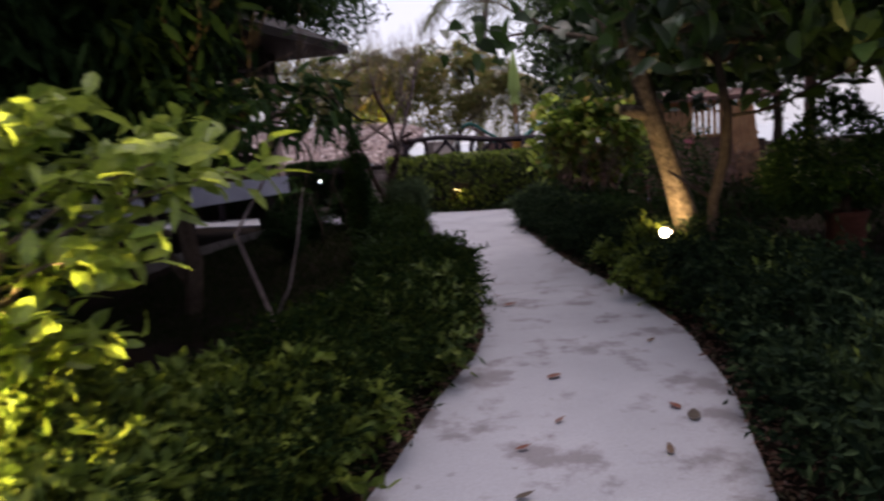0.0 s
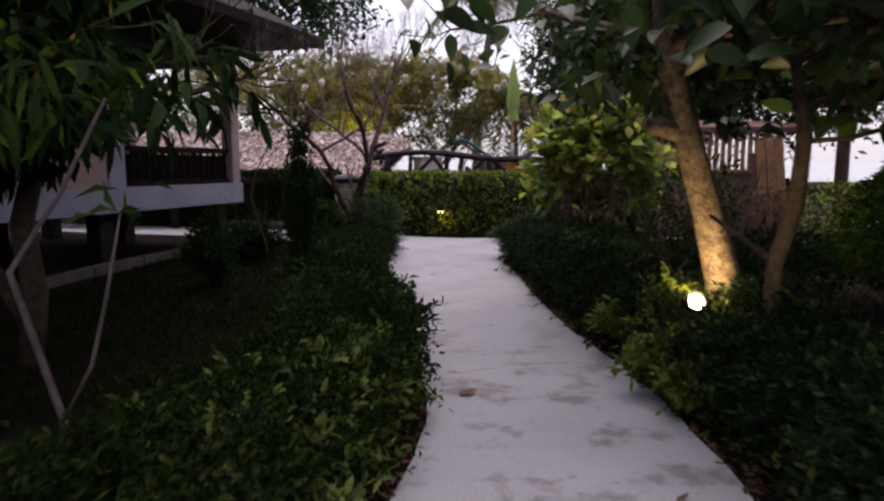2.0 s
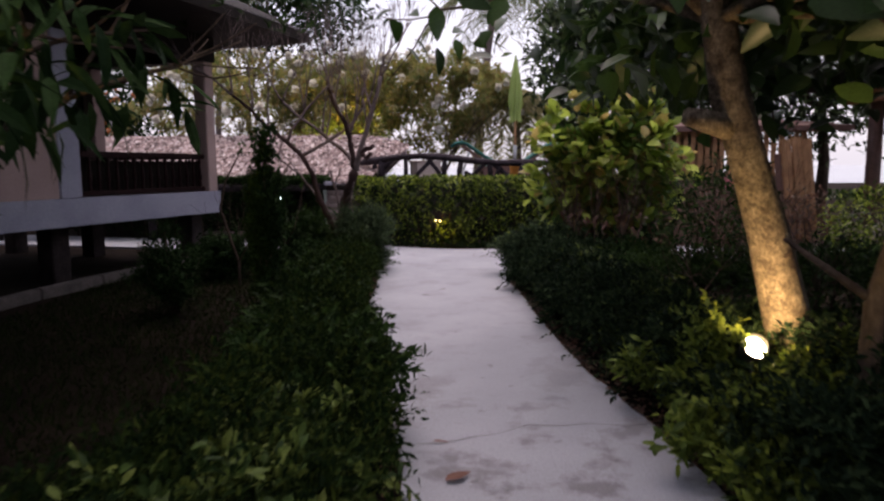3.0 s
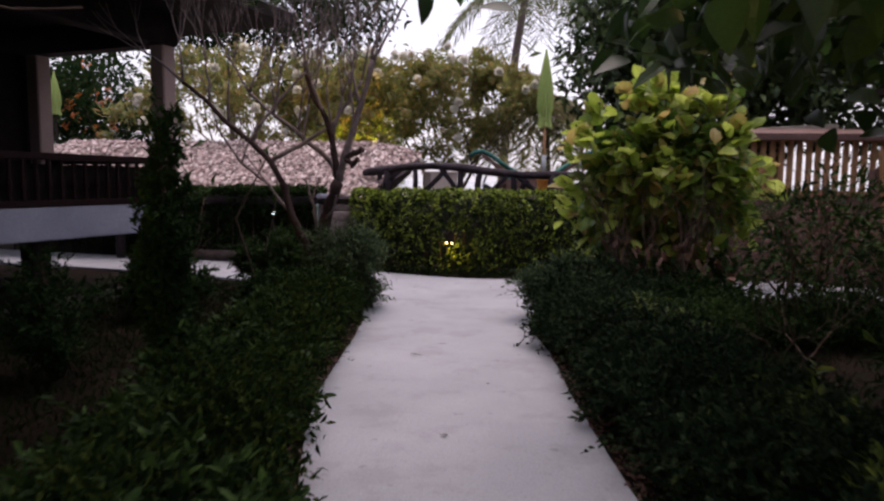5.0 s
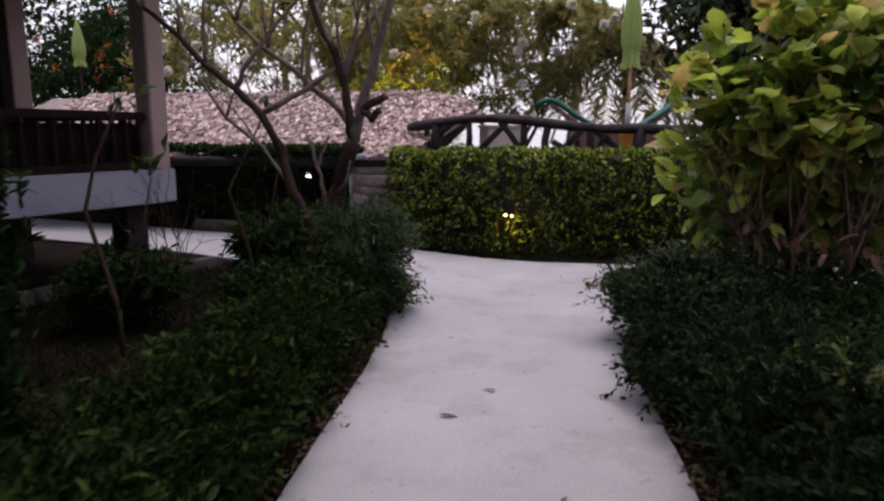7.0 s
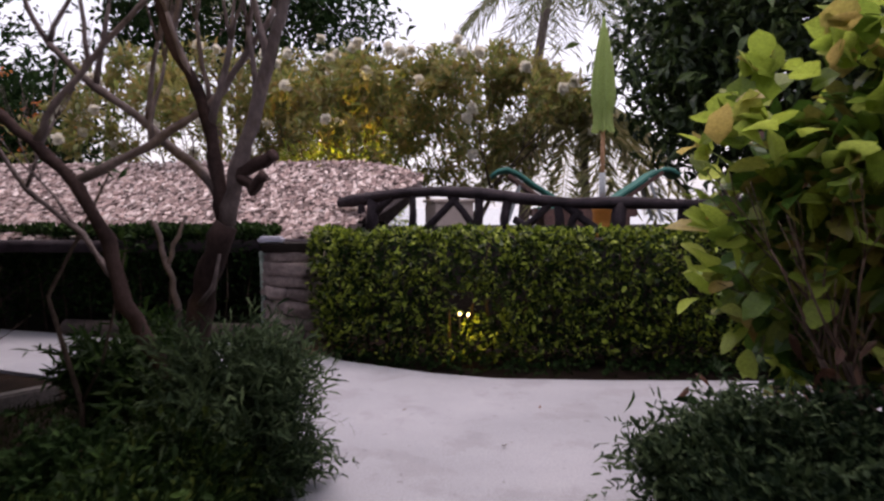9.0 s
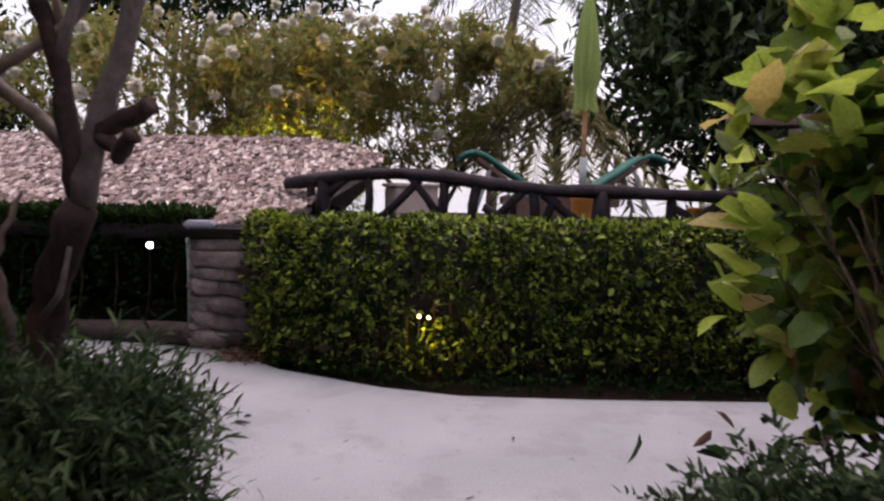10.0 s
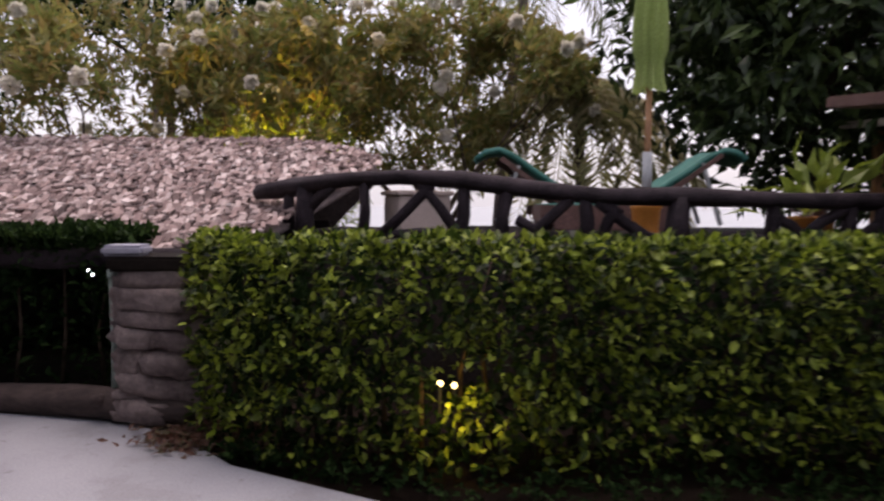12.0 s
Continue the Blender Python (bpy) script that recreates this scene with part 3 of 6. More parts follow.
# lit leaf colour up to y 6.3, shaded leaf colour beyond
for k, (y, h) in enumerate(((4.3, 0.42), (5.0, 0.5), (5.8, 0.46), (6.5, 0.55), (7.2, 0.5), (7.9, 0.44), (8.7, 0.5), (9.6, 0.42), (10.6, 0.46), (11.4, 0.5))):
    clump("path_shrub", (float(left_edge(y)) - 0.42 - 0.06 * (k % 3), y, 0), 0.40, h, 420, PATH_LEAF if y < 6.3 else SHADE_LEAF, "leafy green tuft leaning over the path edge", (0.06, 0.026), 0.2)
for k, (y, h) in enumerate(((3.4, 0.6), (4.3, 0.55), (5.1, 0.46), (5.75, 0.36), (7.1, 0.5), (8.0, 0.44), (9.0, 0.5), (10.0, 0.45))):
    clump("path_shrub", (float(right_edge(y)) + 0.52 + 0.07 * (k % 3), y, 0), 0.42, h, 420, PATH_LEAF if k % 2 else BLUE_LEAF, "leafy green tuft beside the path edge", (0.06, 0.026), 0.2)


# tufts added where the shrub spotlight brightens the groundcover
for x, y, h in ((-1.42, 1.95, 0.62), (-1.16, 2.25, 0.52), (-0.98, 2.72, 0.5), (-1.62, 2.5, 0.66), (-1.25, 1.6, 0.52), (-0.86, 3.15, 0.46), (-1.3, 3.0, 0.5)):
    clump("path_shrub", (x, y, 0), 0.40, h, 520, LIT_TUFT, "leafy yellow-green tuft lit by a ground spotlight", (0.075, 0.034), 0.2)


# brighter tufts stand in for groundcover lit by the tree lamp
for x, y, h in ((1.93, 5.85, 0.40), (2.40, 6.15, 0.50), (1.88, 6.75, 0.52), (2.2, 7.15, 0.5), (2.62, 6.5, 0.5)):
    clump("path_shrub", (x, y, 0), 0.30, h, 420, LIT_TUFT, "leafy tuft lit warm beside the tree spotlight", (0.06, 0.026), 0.16)


def bed_cover():
    """Low straggling plants on the bed before the cross path."""
    n = 3200
    x, y = rng.uniform(2.1, 6.5, n), rng.uniform(10.9, 12.25, n)
    z = np.maximum(0.03, rng.random(n) * (0.26 + 0.22 * np.array([noise.noise(Vector((a * 1.6, b * 1.6, 8))) for a, b in zip(x, y)])))
    b, d = sprigs(np.stack([x, y, z], 1), rng.normal(size=(n, 3)) * 0.6 + np.array([0, 0, 0.7]), 0.2, 9)
    tagged(leaf_object("groundcover", leaves(b, d, 0.055, 0.02), SHADE_LEAF, kind="stuff"), "straggling dark low plants beside the cross path", "ground cover")


bed_cover()


def hedge_foot():
    """Sparse dark seedlings and litter on the soil strip before the hedge."""
    n = 380
    x = rng.uniform(-1.1, 4.4, n)
    y = hedge_front(x) + 0.06 + rng.random(n) * (hedge_face(x) - hedge_front(x))
    b, d = sprigs(np.stack([x, y, rng.random(n) * 0.06], 1), rng.normal(size=(n, 3)) * 0.7 + np.array([0, 0, 0.5]), 0.09, 6)
    tagged(leaf_object("groundcover", leaves(b, d, 0.045, 0.022), TREE_LEAF, kind="stuff"), "sparse dark seedlings on the soil before the hedge", "ground cover")


hedge_foot()


def hedge(name, x0, x1, front, depth, height, count, mat, label, leaf=(0.068, 0.040)):
    """A clipped hedge: leaf shell on faces and top, bare stems inside."""
    ob = thing(name, (0, 0, 0), label, "hedge")
    for x in np.arange(x0 + 0.15, x1, 0.22):
        y = float(front(x)) + depth * 0.5 + rng.uniform(-0.15, 0.15)
        part("stem", tube([(x, y, -0.03), (x + rng.uniform(-0.1, 0.1), y + rng.uniform(-0.1, 0.1), 0.5), (x + rng.uniform(-0.2, 0.2), y + rng.uniform(-0.2, 0.2), height * 0.9)], (0.02, 0.015, 0.006), 5), DARK_BARK, ob)
    x = rng.uniform(x0, x1, count)
    y0 = front(x)
    kind = rng.random(count)
    u = rng.random(count)
    h = height + 0.035 * np.array([noise.noise(Vector((a * 1.7, 0, 5))) for a in x])
    inward = np.abs(rng.normal(size=count)) * 0.10
    bulge = np.array([0.05 * noise.noise(Vector((a * 2.1, b * 2.6, 1))) + 0.06 * noise.noise(Vector((a * 6.5, b * 8.0, 4))) for a, b in zip(x, u)])
    face = kind < 0.62
    top = (kind >= 0.62) & (kind < 0.90)
    p = np.zeros((count, 3))
    d = rng.normal(size=(count, 3)) * 0.6
    p[:, 0] = x
    zf = u ** 0.85 * h
    p[:, 1] = np.where(face, y0 + inward + bulge + 0.10 * np.clip((zf - 0.8 * h) / (0.2 * h), 0, 1) ** 2, np.where(top, y0 + 0.08 + u * (depth - 0.1), y0 + depth - inward))
    p[:, 2] = np.where(top, h - inward * 0.8, np.maximum(zf, 0.05))
    d[:, 1] += np.where(face, -0.75, np.where(top, 0, 0.75))
    d[:, 2] += np.where(top, 0.9, 0.1)
    # rounded left end
    endn = int(count * 0.05)
    p[:endn, 0] = x0 + inward[:endn] - 0.02
    p[:endn, 1] = front(np.full(endn, x0)) + rng.random(endn) * depth
    p[:endn, 2] = rng.random(endn) * h[:endn]
    d[:endn, 0] -= 0.9
    # a hollow for the lamps; thin at the foot
    clear = (np.hypot((p[:, 0] - 0.36) / 2.2, p[:, 2] - 0.54) > 0.07) & (np.hypot((p[:, 0] - 0.29) / 1.6, p[:, 2] - 0.45) > 0.045)
    clear &= rng.random(count) < 0.25 + p[:, 2] / 0.45
    clear &= np.array([noise.noise(Vector(q) * 7.5) > 0.02 for q in p])
    p, d = p[clear], d[clear]
    leaf_object("foliage", leaves(p, d, leaf[0], leaf[1], 0.2, 0.4, True), mat, ob)
    # near-black leaves inside paint the shade in the shell's gaps
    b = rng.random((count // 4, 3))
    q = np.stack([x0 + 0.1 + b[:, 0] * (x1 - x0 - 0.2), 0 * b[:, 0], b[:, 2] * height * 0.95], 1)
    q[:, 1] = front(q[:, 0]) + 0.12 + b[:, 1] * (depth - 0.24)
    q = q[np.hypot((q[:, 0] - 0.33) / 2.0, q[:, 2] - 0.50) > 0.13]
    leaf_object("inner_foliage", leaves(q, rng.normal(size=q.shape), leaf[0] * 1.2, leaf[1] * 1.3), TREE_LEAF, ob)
    return ob


hedge("hedge", -1.32, 4.6, hedge_face, 0.85, 1.26, 36000, HEDGE_LEAF, "clipped glossy green boxed hedge along the path", (0.060, 0.034))


def hut_hedge():
    """Leaf-topped shrubs on bare stems along the hut's open front."""
    ob = thing("shrub_row", (0, 0, 0), "shaded leafy shrubs on bare stems before the hut", "hedge")
    for x in np.arange(-8.5, -2.0, 0.35):
        y = 16.75 + 0.28 * max(0, -3.5 - x)
        part("stem", tube([(x, y, -0.03), (x + rng.uniform(-0.08, 0.08), y, 0.5), (x + rng.uniform(-0.15, 0.15), y, 1.15)], (0.018, 0.013, 0.006), 5), DARK_BARK, ob)
    n = 16000
    x = rng.uniform(-8.8, -1.95, n)
    y = 16.55 + 0.28 * np.maximum(0, -3.5 - x) + rng.random(n) * 0.55
    low = np.where(rng.random(n) < 0.6, 0.1, 0.75)
    hide = (x > -3.3) & (x < -2.35)
    low = np.where(hide & (rng.random(n) < 0.5), 0.85, low)
    z = low + (1.24 - low) * rng.random(n) ** 0.7
    # the hut's lamp shows through a gap
    see = (x < -2.68) | (x > -2.28) | (z < 0.80) | (z > 1.0)
    x, y, z, n = x[see], y[see], z[see], int(see.sum())
    leaf_object("foliage", leaves(np.stack([x, y, z], 1), rng.normal(size=(n, 3)) * 0.6 + np.array([0, -0.5, 0.3]), 0.085, 0.04), TREE_LEAF, ob)
    # lighter leaf colour on top stands in for light from above
    m = 9000
    x = rng.uniform(-8.8, -1.95, m)
    y = 16.5 + 0.28 * np.maximum(0, -3.5 - x) + rng.random(m) * 0.65
    z = 1.26 + 0.07 * np.array([noise.noise(Vector((a * 1.9, b * 1.9, 6))) for a, b in zip(x, y)]) - np.abs(rng.normal(size=m)) * 0.06
    leaf_object("lit_top_foliage", leaves(np.stack([x, y, z], 1), rng.normal(size=(m, 3)) * 0.6 + np.array([0, -0.2, 0.8]), 0.065, 0.036, 0.2, 0.4, True), SHADE_LEAF, ob)


hut_hedge()


GREEN_PIPE = two_scale("weathered_green_paint", (0.20, 0.27, 0.24), (0.32, 0.40, 0.36), 6, 40, 0.6, 0.3, 0.003)


# ---- thatched hut ----
def roof_z(s):
    return 1.13 + 1.14 * s ** 1.08


def hut():
    ob = thing("thatched_hut", (0, 0, 0), "low open hut with bleached leaf-thatch roof and stone pier", "hut")
    y0, y1 = 16.9, 20.4

    def right_end(s):
        return -1.32 + 1.25 * min(s, 0.78) ** 1.1 - 1.25 * (max(0.0, s - 0.70) / 0.30) ** 1.8

    # under-skin of the roof, front and back slopes
    vs, fs, n, w = [], [], 14, 16
    for j in range(n + 1):
        s = j / n
        for i in range(w + 1):
            x = -9.5 + (right_end(s) - 0.03 + 9.5) * i / w
            vs.append((x, y0 + (y1 - y0) * s, roof_z(s) - 0.09))
    for j in range(n + 1):
        s = j / n
        for i in range(w + 1):
            x = -9.5 + (right_end(1 - s) - 0.1 + 9.5) * i / w
            vs.append((x, y1 + 0.8 * s, roof_z(1 - s) - 0.09))
    for base in (0, (n + 1) * (w + 1)):
        for j in range(n):
            for i in range(w):
                o = base + j * (w + 1) + i
                fs.append((o, o + 1, o + w + 2, o + w + 1))
    skin = part("roof", (vs, fs), THATCH_SKIN, ob, "bleached grey-pink leaf-thatch roof")
    sol = skin.modifiers.new("thickness", "SOLIDIFY")
    sol.thickness = 0.05
    # thatch pieces, row over row
    meshes = []
    for k in range(5):
        bm = bmesh.new()
        wd, ln, th = rng.uniform(0.042, 0.07), rng.uniform(0.08, 0.12), 0.018
        a = rng.uniform(-0.012, 0.012, 8)
        c = [(-wd / 2 + a[0], -ln * 0.5 + a[1]), (wd / 2 + a[2], -ln * 0.5 + a[3]), (wd / 2 + a[4], ln * 0.5), (-wd / 2 + a[5], ln * 0.5)]
        lo = [bm.verts.new((x, y, 0)) for x, y in c]
        hi = [bm.verts.new((x * 0.85, y * 0.9, th)) for x, y in c]
        bm.faces.new(hi)
        for i in range(4):
            bm.faces.new((lo[i], lo[(i + 1) % 4], hi[(i + 1) % 4], hi[i]))
        me = bpy.data.meshes.new("thatch_piece")
        bm.to_mesh(me)
        bm.free()
        me.materials.append(THATCH_ONE)
        meshes.append(me)
    rest_v, rest_f, near = [], [], 0
    rows = 58
    for j in range(rows):
        s = (j + 0.3) / rows
        s2 = min(1, s + 0.02)
        slope = math.degrees(math.atan2(roof_z(s2) - roof_z(s2 - 0.02), 0.02 * (y1 - y0)))
        x = right_end(s) - rng.random() * 0.05
        while x > -8.6:
            tilt = slope + rng.uniform(-22, 26)
            m = pose(x, y0 + (y1 - y0) * s + rng.uniform(-0.05, 0.02), roof_z(s) + rng.uniform(-0.02, 0.02), tilt, rng.uniform(-14, 14), rng.uniform(-28, 28))
            if x > -2.9 and near < 300 and j % 3 == 0:
                p = new("thatch_piece", meshes[int(rng.integers(5))])
                p.parent = skin
                p.matrix_basis = m
                near += 1
            else:
                me = meshes[int(rng.integers(5))]
                o = len(rest_v)
                rest_v += [tuple(m @ v.co) for v in me.vertices]
                rest_f += [tuple(i + o for i in q.vertices) for q in me.polygons]
            x -= rng.uniform(0.05, 0.08)
    tagged(part("thatch", (rest_v, rest_f, 0), THATCH, skin), kind="stuff")
    # eave beam, posts, back wall inside
    part("eave_beam", joined([tube([(-9.3, 16.78, 1.05), (-5, 16.72, 1.06), (-1.35, 16.62, 1.06)], (0.07, 0.075, 0.08), 9, 0.2)]), LOG, ob)
    for x in (-8.8, -5.6):
        part("post", tube([(x, 16.8, -0.03), (x, 16.78, 1.05)], (0.08, 0.075), 9, 0.15), LOG, ob)
    part("back_wall", box(8.4, 0.2, 1.3, (-5.3, 19.9, 0.62), 0.01), DARK_STONE, ob)
    pier = part("pier", box(0.38, 0.38, 1.0, (-1.60, 16.46, 0.5), 0.02), DARK_STONE, ob, "pier of stacked rounded stones")
    part("pier_cap", box(0.62, 0.6, 0.1, (-1.60, 16.46, 1.06), 0.02, 4), DARK_TIMBER, ob)
    # stones of the pier
    for side in range(4):
        z = 0.0
        while z < 0.98:
            h = min(rng.uniform(0.11, 0.18), max(0.08, 1.02 - z))
            n = int(rng.integers(1, 3))
            cuts = np.sort(np.concatenate([[-0.26], rng.uniform(-0.14, 0.14, n - 1), [0.26]]))
            for x0, x1 in zip(cuts, cuts[1:]):
                if x1 - x0 < 0.05:
                    continue
                bm = bmesh.new()
                bmesh.ops.create_cube(bm, size=1)
                bmesh.ops.subdivide_edges(bm, edges=bm.edges[:], cuts=2, use_grid_fill=True)
                seed = Vector((z * 9.1, side * 3.1, x0 * 7.7))
                for v in bm.verts:
                    q = v.co * 2
                    v.co = v.co.lerp(v.co.normalized() * 0.62, 0.55) * (1 + 0.32 * noise.noise(q * 1.2 + seed))
                bmesh.ops.scale(bm, vec=((x1 - x0) * 0.98, 0.24, h * 0.93), verts=bm.verts)
                a = radians(90 * side + rng.uniform(-9, 9))
                off, deep = (x0 + x1) / 2, 0.19 + rng.uniform(-0.025, 0.02)
                at = Vector((-1.60 + math.sin(a) * deep + math.cos(a) * off, 16.46 - math.cos(a) * deep + math.sin(a) * off, z + h / 2))
                bmesh.ops.transform(bm, matrix=Matrix.Translation(at) @ pose(0, 0, 0, rng.uniform(-6, 6), rng.uniform(-8, 8), math.degrees(a)), verts=bm.verts)
                st = part("stone", bm, STONE, pier)
                st.data.shade_smooth()
            z += h
    part("cap_stone", box(0.26, 0.24, 0.07, (-1.82, 16.30, 1.145), 0.02, 8), PLASTER_WHITE, ob, "pale flat stone")
    pipe = thing("standpipe", (-1.94, 16.34, 0), "thin weathered green standpipe beside the stone pier", "pipe")
    part("pipe", tube([(0, 0, -0.03), (0.01, 0, 0.5), (0, 0, 0.98)], (0.028, 0.028, 0.028), 10), GREEN_PIPE, pipe)
    part("cap", lathe([(0.0, 1.02), (0.034, 1.01), (0.036, 0.96)], 12), GREEN_PIPE, pipe)


hut()


def edging_log():
    """The dark weathered log that edges the far side of the cross path."""
    ob = thing("edging_log", (0, 0, 0), "dark weathered log edging the cross path before the hut", "log")
    line = [(-1.36, 16.16, 0.09), (-1.62, 16.26, 0.10), (-1.95, 16.34, 0.11), (-2.3, 16.42, 0.10), (-2.75, 16.49, 0.085), (-3.2, 16.54, 0.08), (-3.8, 16.62, 0.085), (-4.5, 16.80, 0.08)]
    part("log", tube(line, (0.085, 0.11, 0.115, 0.11, 0.10, 0.10, 0.10, 0.095), 12, 0.22), WORN_LOG, ob)
    part("knot", tube([(-2.0, 16.28, 0.14), (-2.02, 16.20, 0.17)], (0.05, 0.035), 8, 0.3), WORN_LOG, ob)


edging_log()


def lamp(name, at, yaw, lens, label, size=0.05, tilt=35):
    """A small garden spotlight on a stake: housing, hood, lens."""
    ob = thing(name, at, label, "garden light")
    m = pose(0, 0, 0, tilt, 0, yaw)
    part("stake", tube([(0, 0, -at[2] - 0.03), (0, 0, 0)], (0.008, 0.010), 7), BLACK_METAL, ob)
    v, f = lathe([(0.0, -1.2 * size), (size * 0.8, -1.1 * size), (size, 0.0), (size * 1.15, 0.5 * size), (size * 1.15, 0.9 * size), (size * 1.0, 0.9 * size), (size * 0.95, 0.4 * size)], 16)
    h = part("housing", (v, f), BLACK_METAL, ob)
    h.matrix_basis = m
    v, f = lathe([(size * 0.95, 0.45 * size), (size * 0.6, 0.62 * size), (0.001, 0.68 * size)], 16)
    le = part("lens", (v, f), lens, ob, "glowing lamp lens")
    le.matrix_basis = m
    return ob


lamp("garden_light", (2.09, 6.48, 0.47), 0, WARM_GLASS, "lit warm garden spotlight at the tree foot", 0.062, 58)
lamp("garden_light", (0.255, 15.60, 0.455), 0, YELLOW_GLASS, "lit yellow garden spotlight set in the hedge", 0.018, 70)
lamp("garden_light", (0.335, 15.60, 0.445), 0, YELLOW_GLASS, "lit yellow garden spotlight set in the hedge", 0.018, 70)
lamp("garden_light", (-3.47, 18.95, 0.72), 0, WHITE_GLASS, "lit white lamp inside the thatched hut", 0.05, 85)
lamp("garden_light", (-2.25, 1.48, 0.6), -50, YELLOW_GLASS, "lit yellow spotlight under the leafy shrub", 0.045, -30)


# ---- terrace with log railing, loungers and parasol ----
def terrace():
    bm = bmesh.new()
    outline = [(-1.0, 18.3), (-0.95, 17.7), (-0.2, 17.25), (0.9, 16.85), (2.0, 16.6), (4.2, 16.55), (8.0, 16.9), (8.0, 23.5), (0.3, 23.5), (0.0, 20.9), (-0.3, 19.4)]
    f = bm.faces.new([bm.verts.new((x, y, 1.12)) for x, y in outline])
    low = bmesh.ops.extrude_face_region(bm, geom=[f])
    bmesh.ops.translate(bm, vec=(0, 0, -1.16), verts=[v for v in low["geom"] if isinstance(v, bmesh.types.BMVert)])
    bmesh.ops.recalc_face_normals(bm, faces=bm.faces)
    me = bpy.data.meshes.new("terrace")
    bm.to_mesh(me)
    bm.free()
    # dark material, so that the hedge's gaps read as shade
    me.materials.append(DARK_STONE)
    tagged(new("terrace", me), "raised terrace behind the hedge, coloured dark for shaded hedge gaps", "terrace", kind="structure")


terrace()
RAIL = ((-1.42, 17.95, 1.55), (-1.25, 17.86, 1.58), (-1.0, 17.76, 1.61), (-0.6, 17.66, 1.67), (-0.1, 17.56, 1.69), (0.4, 17.42, 1.66), (0.95, 17.28, 1.59), (1.5, 17.08, 1.53), (2.05, 17.0, 1.53), (2.8, 17.0, 1.51), (3.6, 17.05, 1.50), (4.3, 17.1, 1.49))


def on_rail(x):
    return (x, float(np.interp(x, [p[0] for p in RAIL], [p[1] for p in RAIL])), float(np.interp(x, [p[0] for p in RAIL], [p[2] for p in RAIL])))


def log_railing():
    ob = thing("log_railing", (0, 0, 0), "rustic dark log railing with crooked branches on the terrace", "railing")
    part("top_rail", tube(RAIL, (0.06, 0.08, 0.082, 0.07, 0.068, 0.074, 0.066, 0.066, 0.072, 0.066, 0.07, 0.07), 10, 0.4), LOG, ob)
    for x in (-1.1, -0.95, -0.42, 0.42, 0.78, 1.35, 2.05, 2.75, 3.35, 3.6, 4.1):
        t = Vector(on_rail(x))
        b = Vector((x + rng.uniform(-0.05, 0.05), t.y, 1.10))
        r = 0.085 if x in (-0.95, 2.05) else rng.uniform(0.045, 0.065)
        part("post", tube([b, (b + t) / 2 + Vector((rng.uniform(-0.03, 0.03), 0, 0)), t], (r * 1.1, r, r * 0.9), 9, 0.35), LOG, ob)
    for x0, x1, lo, hi in ((-0.35, 0.15, 1.12, 1.62), (0.40, 0.05, 1.18, 1.64), (0.9, 1.3, 1.14, 1.56), (1.45, 1.85, 1.50, 1.2), (1.15, 0.85, 1.18, 1.35), (1.6, 1.45, 1.45, 1.14), (2.9, 3.35, 1.14, 1.47), (3.0, 2.78, 1.2, 1.38), (3.4, 3.9, 1.2, 1.46), (-0.7, -1.0, 1.62, 1.3)):
        a, b = Vector(on_rail(x0)), Vector(on_rail(x1))
        a.z, b.z = lo, hi
        part("branch", tube([a, a * 0.5 + b * 0.5 + Vector((0, 0, rng.uniform(-0.05, 0.05))), b], (0.055, 0.045, 0.042), 8, 0.4), LOG, ob)
    for x0, x1 in ((-0.95, 0.42), (1.0, 2.05), (2.05, 3.6)):
        pts = [Vector(on_rail(x0 + (x1 - x0) * k / 4)) for k in range(5)]
        for k, p in enumerate(pts):
            p.z = 1.2 + 0.03 * (k % 2)
        part("low_rail", tube(pts, (0.035, 0.04, 0.035, 0.04, 0.035), 8, 0.35), LOG, ob)


log_railing()


def lounger(at, flip):
    """Sun lounger: wooden frame, slatted legs, sling over a raised, curled backrest."""
    ob = thing("sun_lounger", at, "wooden sun lounger with green sling and raised backrest", "lounger", "loungers on the terrace")
    prof = [(0.0, 0.80), (0.10, 0.87), (0.22, 0.89), (0.36, 0.83), (0.60, 0.66), (0.85, 0.50), (1.05, 0.40), (1.30, 0.37), (1.90, 0.36)]
    vs, fs = [], []
    for i, (x, z) in enumerate(prof):
        for y in (-0.29, -0.1, 0.1, 0.29):
            vs.append((flip * x, y, z - 0.02 * (abs(y) < 0.2)))
        if i:
            o = (i - 1) * 4
            fs += [(o + k, o + k + 1, o + k + 5, o + k + 4) for k in range(3)]
    sl = part("sling", (vs, fs), GREEN_CLOTH, ob, "green woven sling")
    sl.modifiers.new("thickness", "SOLIDIFY").thickness = 0.055
    for y in (-0.31, 0.31):
        part("side_rail", box(1.35, 0.05, 0.11, (flip * 1.25, y, 0.29), 0.012), BROWN_TIMBER, ob)
        part("back_rail", box(0.95, 0.045, 0.06, (flip * 0.62, y * 0.9, 0.55), 0.01, 0, (0, flip * 36)), BROWN_TIMBER, ob)
        for x in (0.7, 1.75):
            part("leg", box(0.06, 0.06, 0.30, (flip * x, y, 0.15), 0.01), BROWN_TIMBER, ob)
        part("prop", box(0.04, 0.04, 0.62, (flip * 0.33, y * 0.9, 0.46), 0.008, 0, (0, flip * 18)), STEEL, ob)
    part("apron", box(0.04, 0.6, 0.16, (flip * 1.9, 0, 0.27), 0.01), BROWN_TIMBER, ob)
    part("front_board", box(1.1, 0.03, 0.17, (flip * 1.25, -0.345, 0.2), 0.01), BROWN_TIMBER, ob)
    return ob


lounger((0.60, 19.2, 1.12), 1)
lounger((3.08, 18.5, 1.12), -1)


